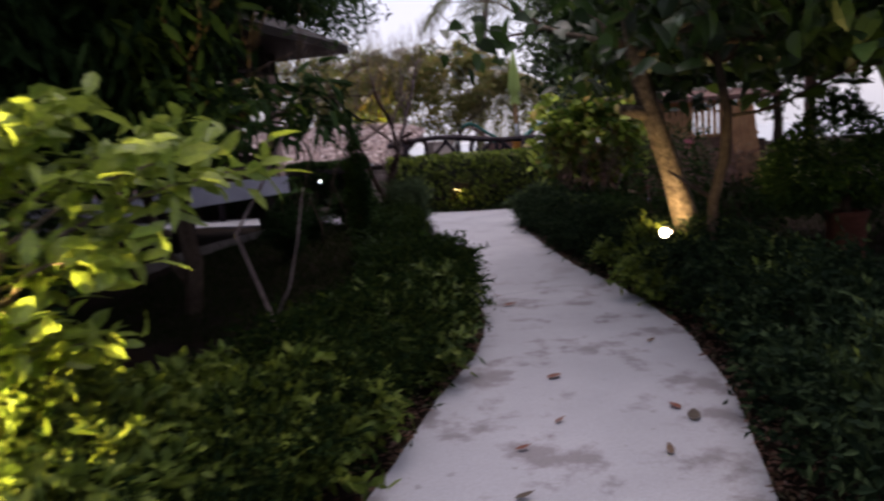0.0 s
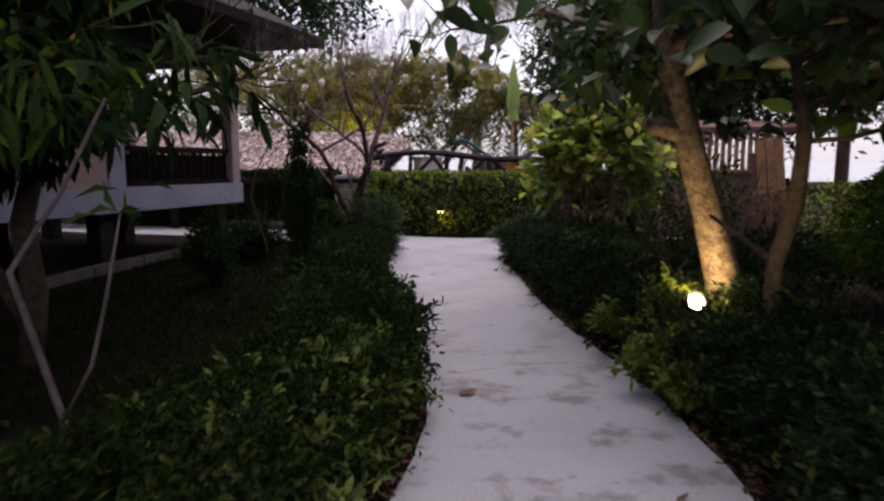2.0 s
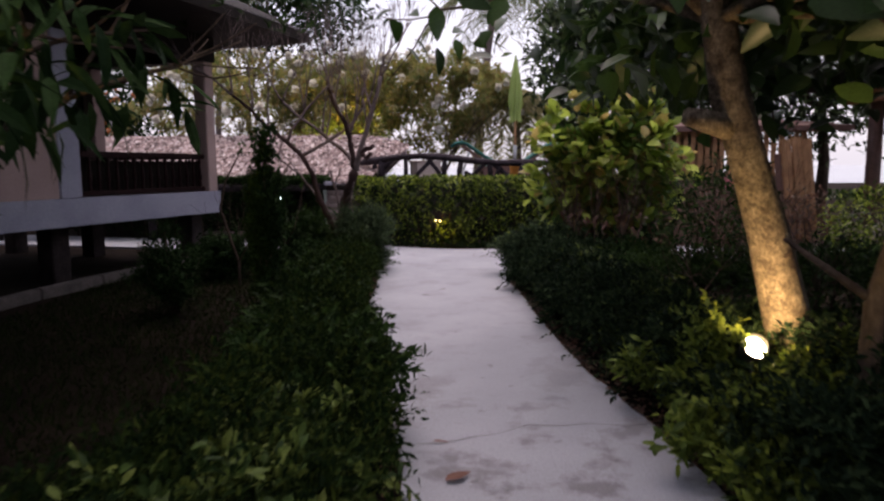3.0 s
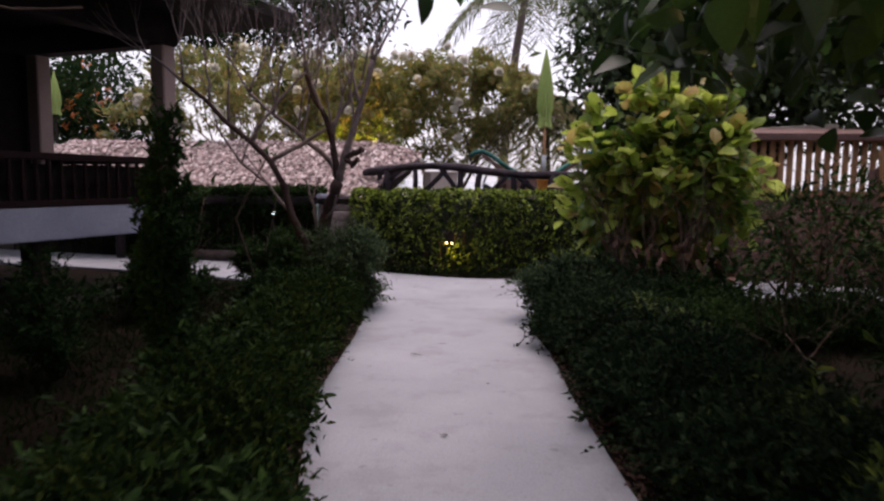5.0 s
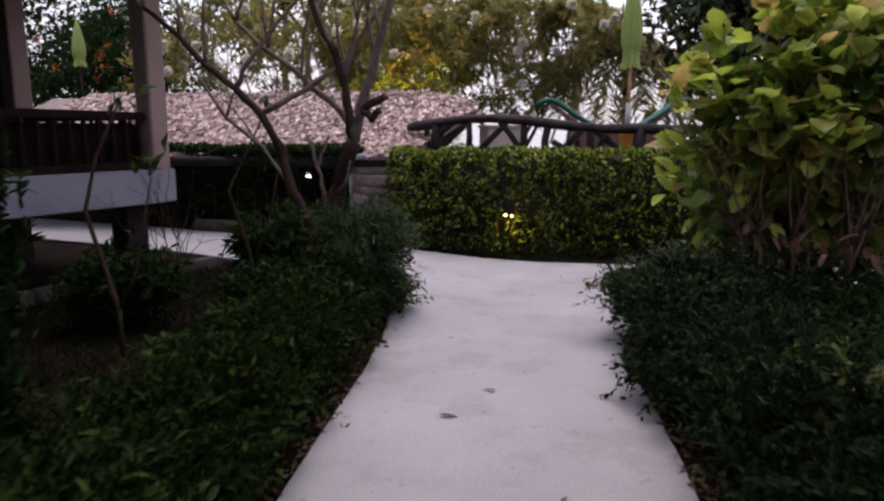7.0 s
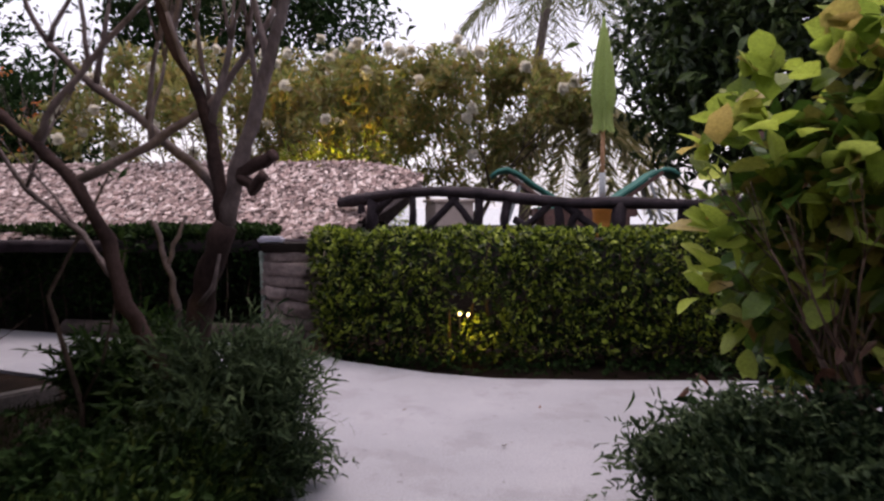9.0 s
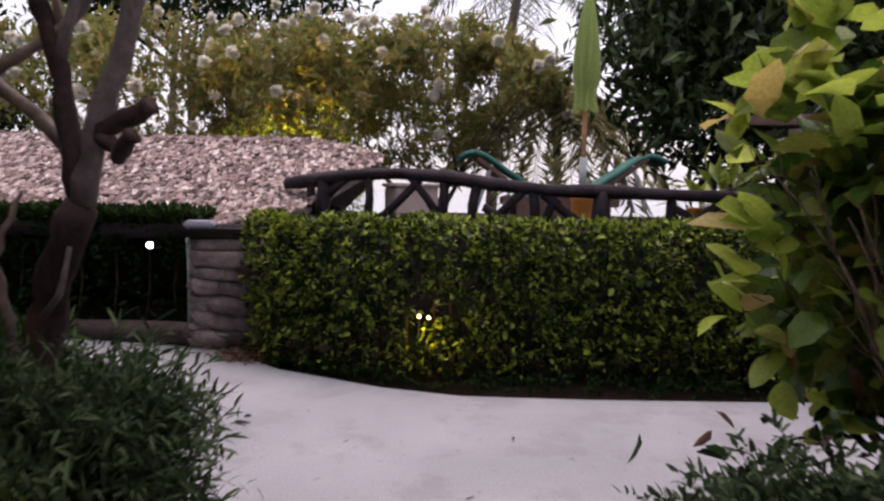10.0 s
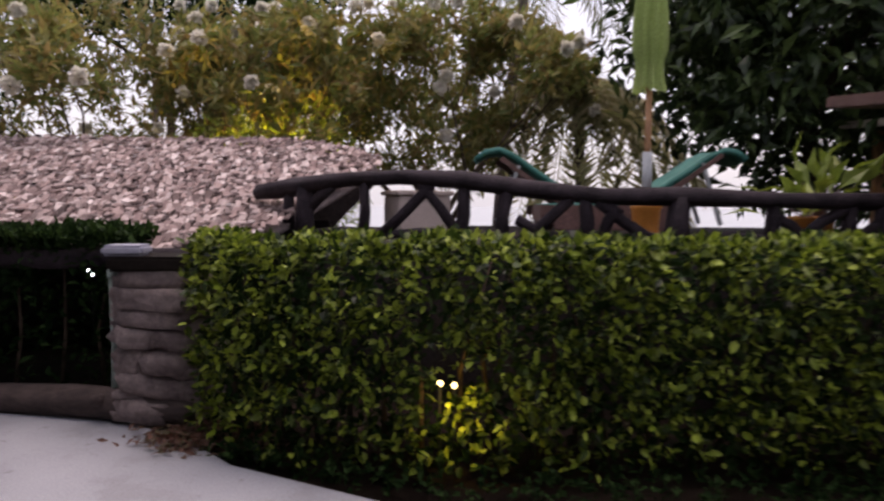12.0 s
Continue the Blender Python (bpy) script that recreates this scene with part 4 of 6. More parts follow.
def parasol(at, tip, bottom, foot, label, pole=True):
    """A closed parasol: gathered canopy with folds, tie, pole, pot-like base."""
    ob = thing("closed_parasol", at, label, "parasol")
    vs, fs, n, rows = [], [], 32, 16
    for j in range(rows + 1):
        s = j / rows
        z = tip - (tip - bottom) * s
        r = 0.018 + 0.10 * math.sin(math.pi * min(1, s * 0.72)) ** 0.8
        if 0.78 < s < 0.88:
            r *= 0.82
        if s >= 0.88:
            r = 0.085 + 0.25 * (s - 0.88)
        for k in range(n):
            a = 6.283 * k / n
            q = r * (1 + 0.28 * math.sin(a * 8 + 2.0 * s) * min(1, s * 3))
            vs.append((q * math.cos(a), q * math.sin(a), z + (0.03 * math.sin(a * 8) if j == rows else 0)))
        if j:
            o = (j - 1) * n
            fs += [(o + k, o + n + k, o + n + (k + 1) % n, o + (k + 1) % n) for k in range(n)]
    part("canopy", (vs, fs), LIME_CLOTH, ob, "gathered lime green canvas canopy")
    part("finial", lathe([(0.001, tip + 0.06), (0.02, tip + 0.04), (0.022, tip)], 10), LIME_CLOTH, ob)
    if pole:
        part("pole", tube([(0, 0, foot + 0.02), (0, 0, bottom + 0.3)], (0.028, 0.026), 12), ORANGE_TIMBER, ob, "orange wooden pole")
        part("sleeve", tube([(0, 0, foot + 0.36), (0, 0, foot + 0.78)], (0.040, 0.040), 12), STEEL, ob)
        part("base", lathe([(0.0, foot), (0.115, foot), (0.12, foot + 0.05), (0.105, foot + 0.10), (0.115, foot + 0.30), (0.13, foot + 0.33), (0.12, foot + 0.36), (0.05, foot + 0.365), (0.0, foot + 0.365)], 20), ORANGE_POT, ob, "orange round base")
    else:
        part("pole", tube([(0, 0, foot), (0, 0, bottom + 0.3)], (0.028, 0.026), 12), DARK_TIMBER, ob)
    return ob


parasol((1.92, 17.45, 0), 3.70, 2.40, 1.12, "closed lime green parasol on an orange wooden pole")
parasol((-9.9, 21.9, 0), 4.0, 3.0, -0.03, "closed lime green parasol seen beyond the veranda", False)


def pedestal():
    ob = thing("pedestal", (-0.05, 19.35, 1.12), "square beige rendered pedestal block on the terrace", "pedestal")
    part("block", box(0.6, 0.5, 0.44, (0, 0, 0.22), 0.015, 24), BEIGE_BLOCK, ob)
    part("top_slab", box(0.66, 0.56, 0.05, (0, 0, 0.465), 0.012, 24), BEIGE_BLOCK, ob)


pedestal()


def terrace_plant(at, label, n=26, size=0.45, mat=None):
    ob = thing("potted_plant", at, label, "potted plant")
    part("pot", lathe([(0.0, 0.0), (0.12, 0.0), (0.17, 0.24), (0.19, 0.26), (0.16, 0.26), (0.15, 0.22), (0.0, 0.22)], 20), ORANGE_POT, ob, "orange clay pot")
    b = np.tile(np.array([[0, 0, 0.22]]), (n, 1)) + rng.normal(size=(n, 3)) * 0.02
    d = rng.normal(size=(n, 3)) * 0.6 + np.array([0, 0, 0.8])
    tips = []
    for p, w in zip(b, unit(d)):
        q = p + w * size * rng.uniform(0.4, 0.9)
        part("stalk", tube([p, (p + q) / 2, q], (0.008, 0.006, 0.004), 5), PALE_BARK, ob)
        tips.append((q, w))
    leaf_object("foliage", leaves(np.array([t[0] for t in tips]), np.array([t[1] for t in tips]) + rng.normal(size=(n, 3)) * 0.3, 0.30, 0.13, 0.25), mat or LIT_LEAF, ob)


terrace_plant((3.72, 18.2, 1.12), "broad yellow-green leaves in an orange clay pot", 30, 0.6)
terrace_plant((3.25, 17.5, 1.12), "small plant in an orange clay pot", 10, 0.15)


# ---- trees and shrubs ----
def bare_frangipani():
    """The leafless frangipani at the path corner: a short trunk, a fork at eye height, a long low limb."""
    ob = thing("frangipani_tree", (-1.05, 12.5, 0), "bare branching frangipani with cut stubs and a few leaf tufts", "tree")
    tips = []

    def bough(name, pts, r0, r1, mat):
        pts = [Vector(pts[0])] + [Vector(p) + Vector(rng.normal(size=3)) * 0.012 for p in pts[1:]]
        fine = [a.lerp(b, k / 3) + Vector(rng.normal(size=3)) * 0.006 * (k > 0) for a, b in zip(pts, pts[1:]) for k in range(3)] + [pts[-1]]
        n = len(fine) - 1
        part(name, tube(fine, [(r0 + (r1 - r0) * i / n) * (1 + 0.10 * math.sin(2.3 * i)) for i in range(n + 1)], 10, 0.28), mat, ob)
        return pts

    # light is put into the bark: darkened trunk and low limb, paler lit twigs
    stem = bough("trunk", [(0, 0, -0.05), (0.0, 0, 0.35), (0.02, 0, 0.68), (0.09, -0.02, 1.0), (0.17, -0.04, 1.2), (0.23, -0.05, 1.42)], 0.088, 0.056, FRANGI_BARK)
    mid = bough("branch", [stem[-1], (0.19, -0.05, 1.69), (0.17, -0.04, 1.88), (0.10, -0.03, 2.08), (-0.05, 0.0, 2.36), (-0.14, 0.02, 2.62)], 0.042, 0.022, FRANGI_BARK)
    east = bough("branch", [stem[-1], (0.32, -0.05, 1.64), (0.39, -0.06, 1.88), (0.47, -0.07, 2.2), (0.56, -0.08, 2.42), (0.63, -0.08, 2.7)], 0.046, 0.024, PALE_BARK)
    west = bough("branch", [mid[0], (0.16, 0.02, 1.62), (-0.22, 0.08, 1.92), (-0.5, 0.12, 2.14), (-0.8, 0.15, 2.36)], 0.030, 0.018, PALE_BARK)
    reach = bough("branch", [(0.0, -0.02, 0.42), (-0.12, -0.10, 0.74), (-0.25, -0.14, 1.0), (-0.33, -0.15, 1.32), (-0.47, -0.15, 1.60), (-0.68, -0.15, 1.82), (-0.93, -0.15, 2.0), (-1.12, -0.15, 2.22), (-1.40, -0.16, 2.46)], 0.046, 0.018, FRANGI_BARK)
    cross = bough("branch", [reach[4], (-0.12, -0.05, 1.82), (0.16, 0.0, 2.02), (0.36, 0.02, 2.26), (0.5, 0.04, 2.5)], 0.024, 0.015, PALE_BARK)
    rise = bough("branch", [reach[5], (-0.56, -0.1, 2.02), (-0.44, -0.08, 2.22), (-0.1, -0.02, 2.56)], 0.023, 0.014, PALE_BARK)
    low = bough("branch", [reach[1], (-0.30, -0.05, 1.05), (-0.55, -0.02, 1.36), (-0.85, 0.0, 1.6), (-1.1, 0.02, 1.95)], 0.020, 0.011, PALE_BARK)
    thin = bough("branch", [(0.03, -0.05, 0.70), (0.0, -0.08, 1.0), (-0.05, -0.09, 1.22), (-0.12, -0.1, 1.42)], 0.020, 0.012, PALE_BARK)
    bough("branch", [thin[2], (0.02, -0.08, 1.34), (0.06, -0.07, 1.42)], 0.013, 0.008, PALE_BARK)
    bough("branch", [(0.08, -0.03, 0.98), (0.2, -0.08, 1.1), (0.24, -0.1, 1.26)], 0.016, 0.008, PALE_BARK)
    # sawn stubs beside the fork
    bough("stub", [east[1], (0.42, -0.08, 1.70), (0.50, -0.1, 1.76)], 0.036, 0.030, FRANGI_BARK)
    bough("stub", [east[1], (0.41, -0.10, 1.58), (0.48, -0.12, 1.63)], 0.030, 0.026, FRANGI_BARK)
    grow = []
    for foot, way, ln, r, lv in ((mid[-1], (-0.2, 0, 1), 0.42, 0.02, 3), (mid[2], (0.3, 0.05, 1), 0.45, 0.024, 4), (mid[3], (-0.4, 0.05, 1), 0.42, 0.02, 3), (mid[4], (0.25, 0, 1), 0.4, 0.019, 3),
                                 (east[-1], (0.1, 0, 1), 0.4, 0.021, 3), (east[-1], (0.6, 0, 0.8), 0.42, 0.019, 3), (east[3], (-0.15, 0.1, 1), 0.45, 0.021, 4), (east[4], (0.5, 0.1, 0.9), 0.42, 0.02, 3), (east[2], (0.0, 0.2, 1), 0.5, 0.02, 3),
                                 (west[2], (0.1, 0.1, 1), 0.45, 0.018, 3), (west[3], (0.0, 0.1, 1), 0.45, 0.018, 3), (west[-1], (-0.5, 0.1, 0.8), 0.4, 0.017, 2), (west[-1], (0.1, 0.1, 1), 0.4, 0.016, 3),
                                 (reach[6], (0.1, 0.0, 1), 0.48, 0.018, 3), (reach[7], (0.1, 0.05, 1), 0.45, 0.017, 3), (reach[-1], (-0.8, 0, 0.5), 0.5, 0.018, 2), (reach[-1], (0.1, 0.1, 1), 0.42, 0.017, 3),
                                 (cross[2], (-0.1, 0.05, 1), 0.42, 0.016, 3), (cross[3], (0.1, 0.05, 1), 0.42, 0.016, 3), (cross[-1], (0.3, 0, 1), 0.4, 0.015, 3), (cross[1], (-0.1, 0.1, 1), 0.45, 0.016, 3),
                                 (rise[-1], (0.1, 0, 1), 0.4, 0.014, 3), (rise[2], (-0.2, 0, 1), 0.42, 0.015, 3), (low[-1], (-0.2, 0.1, 1), 0.35, 0.011, 2), (low[3], (0.2, 0.1, 1), 0.4, 0.012, 2), (low[2], (-0.5, 0, 0.5), 0.35, 0.011, 2)):
        grow.append([foot, way, ln, r, lv, 0.40, 0.22, 3, 4, 0.78])
    grown("branch", PALE_BARK, ob, grow, tips)
    pick = [q for q in tips if q[0].x < -0.35][::24]
    b = np.array([list(p) for p, d in pick for _ in range(7)])
    d = np.array([list(d) for p, d in pick for _ in range(7)]) + rng.normal(size=(len(b), 3)) * 0.7
    leaf_object("foliage", leaves(b, d, 0.16, 0.035, 0.3), SHADE_LEAF, ob)


bare_frangipani()


def flowering_frangipani(at, height, radius, label, n_leaf, flowers, lean=0.0):
    """A leafy frangipani: forked limbs, rosettes of long leaves, heads of white flowers."""
    ob = thing("frangipani_tree", at, label, "tree")
    out, tips = [], []
    for k in range(4):
        a = 1.57 * k + rng.uniform(-0.4, 0.4)
        out.append([(0, 0, height * 0.16), (math.cos(a) * 0.8 + lean, math.sin(a) * 0.8, 0.75), height * 0.30, 0.06, 3, 0.55, 0.10, 3, 4, 0.74])
    out.append(tube([(0, 0, -0.05), (0.03, 0.02, height * 0.18)], (0.12, 0.10), 10, 0.2))
    grown("branch", BARK, ob, out, tips)
    t = np.array([list(p) for p, d in tips])
    td = np.array([list(d) for p, d in tips])
    k = max(1, n_leaf // len(t))
    b = np.repeat(t, k, 0) + rng.normal(size=(len(t) * k, 3)) * 0.10
    d = np.repeat(td, k, 0) * 0.5 + rng.normal(size=(len(t) * k, 3)) * 0.75
    leaf_object("foliage", leaves(b, d, 0.24, 0.07, 0.2), FRANGI_LEAF, ob)
    # lower and inner rosettes
    k2 = n_leaf // 42
    u = unit(rng.normal(size=(k2, 3))) * (0.3 + 0.7 * rng.random((k2, 1)) ** 0.5)
    c2 = np.array([lean, -0.2, height * 0.67]) + u * np.array([radius, radius * 0.5, height * 0.32])
    b2 = np.repeat(c2, 24, 0) + rng.normal(size=(k2 * 24, 3)) * 0.11
    leaf_object("inner_foliage", leaves(b2, rng.normal(size=b2.shape), 0.22, 0.06, 0.2), FRANGI_LEAF, ob)
    # flower heads over the side that faces the garden
    cloud = np.concatenate([b, b2])
    cloud = cloud[(cloud[:, 2] > height * 0.5)]
    heads = {}
    for q in cloud[np.argsort(cloud[:, 1])]:
        heads.setdefault((round(q[0] / 0.45), round(q[2] / 0.40)), q)
    heads = np.array(list(heads.values()))
    head = heads[rng.choice(len(heads), min(flowers, len(heads)), replace=False)] + np.array([0, -0.16, 0.08])
    flowers = len(head)
    size = np.repeat(rng.uniform(0.22, 0.55, flowers), 75)[:, None]
    out = unit(rng.normal(size=(flowers * 75, 3)) + np.array([0, -0.35, 0.35]))
    fb = np.repeat(head, 75, 0) + out * size * 0.095
    leaf_object("blossom", leaves(fb, out * 0.6 + rng.normal(size=fb.shape) * 0.5, 0.085, 0.075, 0.1, 0.3, True), PETAL, ob, "heads of white flowers")
    return ob


flowering_frangipani((0.0, 23.2, 0), 4.8, 2.2, "leafy frangipani with white flower heads behind the hut", 6800, 20)
flowering_frangipani((-2.7, 23.9, 0), 4.9, 2.2, "yellow-lit frangipani with white flowers behind the hut", 6400, 18)
flowering_frangipani((-5.3, 23.8, 0), 5.1, 2.4, "frangipani with white flower heads behind the hut", 5800, 26)


def leafy_tree(name, at, trunk, crown, n, leaf, mat, label, limbs=7, bark=None, levels=2, radius=0.16, hollow=0.35):
    """A broad tree: trunk, limbs into the crown, leaf clumps with gaps."""
    ob = thing(name, at, label, "tree")
    out, tips = [], []
    top = Vector(trunk[-1])
    out.append(tube(trunk, np.linspace(radius, radius * 0.7, len(trunk)), 10, 0.2))
    c, r = Vector(crown[0]), Vector(crown[1])
    for k in range(limbs):
        a = 6.28 * k / limbs + rng.uniform(-0.4, 0.4)
        to = Vector((c.x + math.cos(a) * r.x * 0.6, c.y + math.sin(a) * r.y * 0.6, c.z + rng.uniform(-0.4, 0.6) * r.z))
        out.append([top, to - top, (to - top).length * 0.5, radius * 0.45, levels, 0.55, 0.03, 3, 4, 0.7])
    grown("branch", bark or DARK_BARK, ob, out, tips)
    k = max(30, n // 45)
    u = unit(rng.normal(size=(k, 3))) * (hollow + (1 - hollow) * rng.random((k, 1)) ** 0.45)
    cl = np.array(c) + u * np.array(r)
    cl = np.concatenate([cl, np.array([list(p) for p, d in tips])])
    m = max(1, n // len(cl))
    b = np.repeat(cl, m, 0) + rng.normal(size=(len(cl) * m, 3)) * np.array(r).mean() * 0.11
    d = rng.normal(size=b.shape) + np.array([0, -0.2, -0.1])
    leaf_object("foliage", leaves(b, d, leaf[0], leaf[1], 0.25), mat, ob)
    return ob


leafy_tree("shade_tree", (5.4, 21.5, 0), [(0, 0, -0.05), (0.1, 0, 1.5), (0, 0.1, 2.8)], ((0.6, 0, 4.4), (3.2, 2.4, 2.9)), 20000, (0.28, 0.11), GLOSSY_LEAF, "large dark dense-leaved tree behind the terrace", 8)
leafy_tree("shade_tree", (9.5, 19.5, 0), [(0, 0, -0.05), (0.1, 0, 1.5), (0, 0.1, 2.8)], ((0.0, 0, 4.6), (3.2, 2.4, 2.6)), 14000, (0.22, 0.09), GLOSSY_LEAF, "dark dense-leaved tree beside the timber cabin", 7)
leafy_tree("shade_tree", (-8.0, 32.0, 0), [(0, 0, -0.05), (0.1, 0, 2.5), (0, 0.1, 5.0)], ((0, 0, 8.0), (5.5, 3.0, 1.7)), 7000, (0.30, 0.13), TREE_LEAF, "tall spreading dark tree near the beach", 8)
leafy_tree("shade_tree", (-15.0, 27.0, 0), [(0, 0, -0.05), (0.1, 0, 2.0), (0, 0.1, 3.0)], ((0, 0, 4.0), (5.0, 3.0, 3.6)), 9000, (0.26, 0.12), TREE_LEAF, "dark garden tree beyond the bungalow", 8)
BEYOND = leafy_tree("garden_tree", (-10.9, 25.0, 0), [(0, 0, -0.05), (0.1, 0, 1.0), (0, 0.1, 1.6)], ((0, 0, 2.7), (2.9, 1.6, 2.3)), 9000, (0.18, 0.075), TREE_LEAF, "dark leafy garden tree beyond the veranda", 6)


pts = np.array([0.6, -1.3, 3.2]) + rng.normal(size=(22, 3)) * np.array([0.9, 0.25, 0.5])
pts = np.repeat(pts, 10, 0) + rng.normal(size=(220, 3)) * 0.05
leaf_object("blossom", leaves(pts, rng.normal(size=pts.shape), 0.08, 0.06), ORANGE_PETAL, BEYOND, "small orange flowers")


def coconut_palm(at, lean, height, n_frond, length, label, radius=0.16, hang=0.75, mat=None, blade=0.045):
    ob = thing("palm_tree", at, label, "palm")
    top = Vector((lean[0], lean[1], height))
    pts = [(0, 0, -0.05), (lean[0] * 0.2, lean[1] * 0.2, height * 0.35), (lean[0] * 0.55, lean[1] * 0.55, height * 0.7), tuple(top)]
    part("trunk", tube(pts, (radius * 1.2, radius, radius * 0.9, radius * 0.8), 12, 0.1), PALE_BARK, ob)
    for k in range(n_frond):
        a = 6.28 * k / n_frond + rng.uniform(-0.2, 0.2)
        el = rng.uniform(-0.2, 0.9)
        pts, b, d = [], [], []
        out = Vector((math.cos(a), math.sin(a), 0))
        for i in range(9):
            s = i / 8
            p = top + out * (length * 0.85 * s * math.cos(el * (1 - s))) + Vector((0, 0, length * (el * 0.6 * s - hang * s * s)))
            pts.append(p)
        for i in range(96):
            s = 0.08 + 0.92 * i / 95
            j = min(7, int(s * 8))
            p = pts[j].lerp(pts[j + 1], s * 8 - j)
            sd = out.cross(Vector((0, 0, 1))) * (1 if i % 2 else -1)
            b.append(list(p))
            d.append(list(sd * 0.8 + out * 0.5 + Vector((0, 0, -0.55)) + Vector(rng.normal(size=3)) * 0.1))
        fr = part("frond", tube(pts, np.linspace(0.025, 0.006, 9), 5), mat or PALM_LEAF, ob)
        leaf_object("frond_blade", leaves(np.array(b), np.array(d), length * 0.26, blade, 0.3, 0.15), mat or PALM_LEAF, fr)
    return ob


coconut_palm((1.6, 30, 0), (0.9, 0.0), 8.6, 16, 3.4, "tall coconut palm on the beach")
coconut_palm((2.75, 24.2, 0), (-0.15, 0.1), 3.75, 16, 2.5, "young coconut palm with pale drooping fronds behind the terrace", 0.10, 1.0, DRY_PALM, 0.075)
coconut_palm((-12.0, 40, 0), (0.5, 0.0), 11.0, 12, 3.2, "tall coconut palm far on the beach")


def far_bushes():
    """Low scrub along the top of the beach."""
    n = 9000
    x = rng.uniform(-30, 40, n)
    z = rng.random(n) * (0.35 + 0.25 * np.array([noise.noise(Vector((a * 0.35, 0, 0))) for a in x]))
    b = np.stack([x, rng.uniform(31, 33, n), np.maximum(z, 0)], 1)
    ob = leaf_object("far_scrub", leaves(b, rng.normal(size=(n, 3)), 0.25, 0.11), SHADE_LEAF, kind="stuff")
    tagged(ob, "low green scrub along the top of the beach", "scrub")


far_bushes()


def broad_leaf_bush():
    """The big-leaved lime bush at the path corner."""
    at = (2.72, 12.62, 0)
    ob = thing("broad_leaf_bush", at, "tall bush with broad lime green leaves at the path corner", "bush")
    out, tips = [], []
    for k in range(22):
        a = rng.uniform(0, 6.28)
        out.append([(0.26 * math.cos(a), 0.18 * math.sin(a) - 0.1, -0.03), (math.cos(a) * 0.36, math.sin(a) * 0.26 + 0.30, 1.0), 0.78 * rng.uniform(0.7, 1.15), 0.02, 2, 0.45, 0.16, 3, 4, 0.62])
    grown("stem", RED_STEM, ob, out, tips)
    meshes = [round_leaf("leaf", 0.21, 0.165, BIG_LEAF, 0.2), round_leaf("leaf", 0.18, 0.15, BIG_LEAF, 0.35, 0.3), round_leaf("leaf", 0.24, 0.175, BIG_LEAF, 0.1)]
    spots = []
    c = np.array([0.16, 0.40, 1.44])
    more, sway_more = [], []
    while len(spots) < 296 or len(more) < 260:
        u = unit(rng.normal(size=(1, 3)))[0]
        if u[1] > 0.4 or (u[0] > 0.45 and rng.random() < 0.5):
            continue
        # a broad mound with a flattish top
        w = u / (np.abs(u) ** 2.6).sum() ** (1 / 2.6)
        p = c + w * np.array([1.12, 0.55, 0.98]) * (0.80 + 0.20 * rng.random()) * (1 + 0.30 * noise.noise(Vector(u * 2.6)))
        if p[2] < 0.62 + 0.20 * u[0]:
            continue
        # a rosette at a twig's end
        for q in range(int(rng.integers(3, 7))):
            d = u * 0.55 + rng.normal(size=3) * 0.6 + np.array([0, 0, 0.45])
            at_leaf = p + rng.normal(size=3) * 0.05
            if len(spots) < 296:
                spots.append((Vector(at) + Vector(at_leaf), d, rng.uniform(0.6, 1.1)))
            elif p[2] > 1.25:
                more.append(at_leaf)
                sway_more.append(d)
    leaf_object("foliage", leaves(np.array(more), np.array(sway_more), 0.19, 0.16, 0.2, 0.3, True), BIG_LEAF_MANY, ob)
    # a few shoots stand above the mound
    shoots, sway = [], []
    for x, y, z in ((0.85, 0.3, 2.78), (1.05, 0.4, 2.85), (0.65, 0.5, 2.6)):
        part("stem", tube([(x * 0.6, y * 0.6, 1.5), (x * 0.85, y, 2.1), (x, y, z)], (0.012, 0.009, 0.004), 6, 0.15), BARK, ob)
        for s in np.linspace(0.35, 1.0, 11):
            shoots.append(np.array([x * (0.85 + 0.15 * s), y, 2.1 + (z - 2.1) * s]))
            sway.append(rng.normal(size=3) * 0.7 + np.array([0, 0, 0.4]))
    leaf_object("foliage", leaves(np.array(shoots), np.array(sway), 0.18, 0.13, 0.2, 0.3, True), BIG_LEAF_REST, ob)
    place_leaves("leaf", meshes, spots, ob)
    n = 2300
    u = unit(rng.normal(size=(n, 3))) * (0.30 + 0.46 * rng.random((n, 1)) ** 0.5)
    u *= 1 + 0.30 * np.array([[noise.noise(Vector(q * 2.6))] for q in u])
    b = c + u * np.array([1.2, 0.6, 1.0])
    b[:, 2] -= np.where(u[:, 2] < 0, -0.25 * u[:, 2], 0)
    b[:, :2] *= np.where(b[:, 2:] < 1.2, 1.12, 1.0)
    b, u = b[b[:, 2] > 0.55], u[b[:, 2] > 0.55]
    n = len(b)
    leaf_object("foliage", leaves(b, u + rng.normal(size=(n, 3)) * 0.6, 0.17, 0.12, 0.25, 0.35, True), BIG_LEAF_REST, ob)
    # near-black leaves added as shade, and withered leaves, about the bare stems below
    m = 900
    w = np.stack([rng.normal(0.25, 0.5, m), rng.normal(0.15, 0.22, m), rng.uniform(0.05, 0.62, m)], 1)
    leaf_object("low_foliage", leaves(w, rng.normal(size=(m, 3)) * 0.7 + np.array([0, -0.2, 0.2]), 0.12, 0.05, 0.3, 0.4, True), TREE_LEAF, ob, "near-black leaves that deepen the shade below the bush")
    m = 240
    w = np.stack([rng.normal(0.05, 0.42, m), rng.normal(0.0, 0.3, m), rng.uniform(0.12, 0.85, m)], 1)
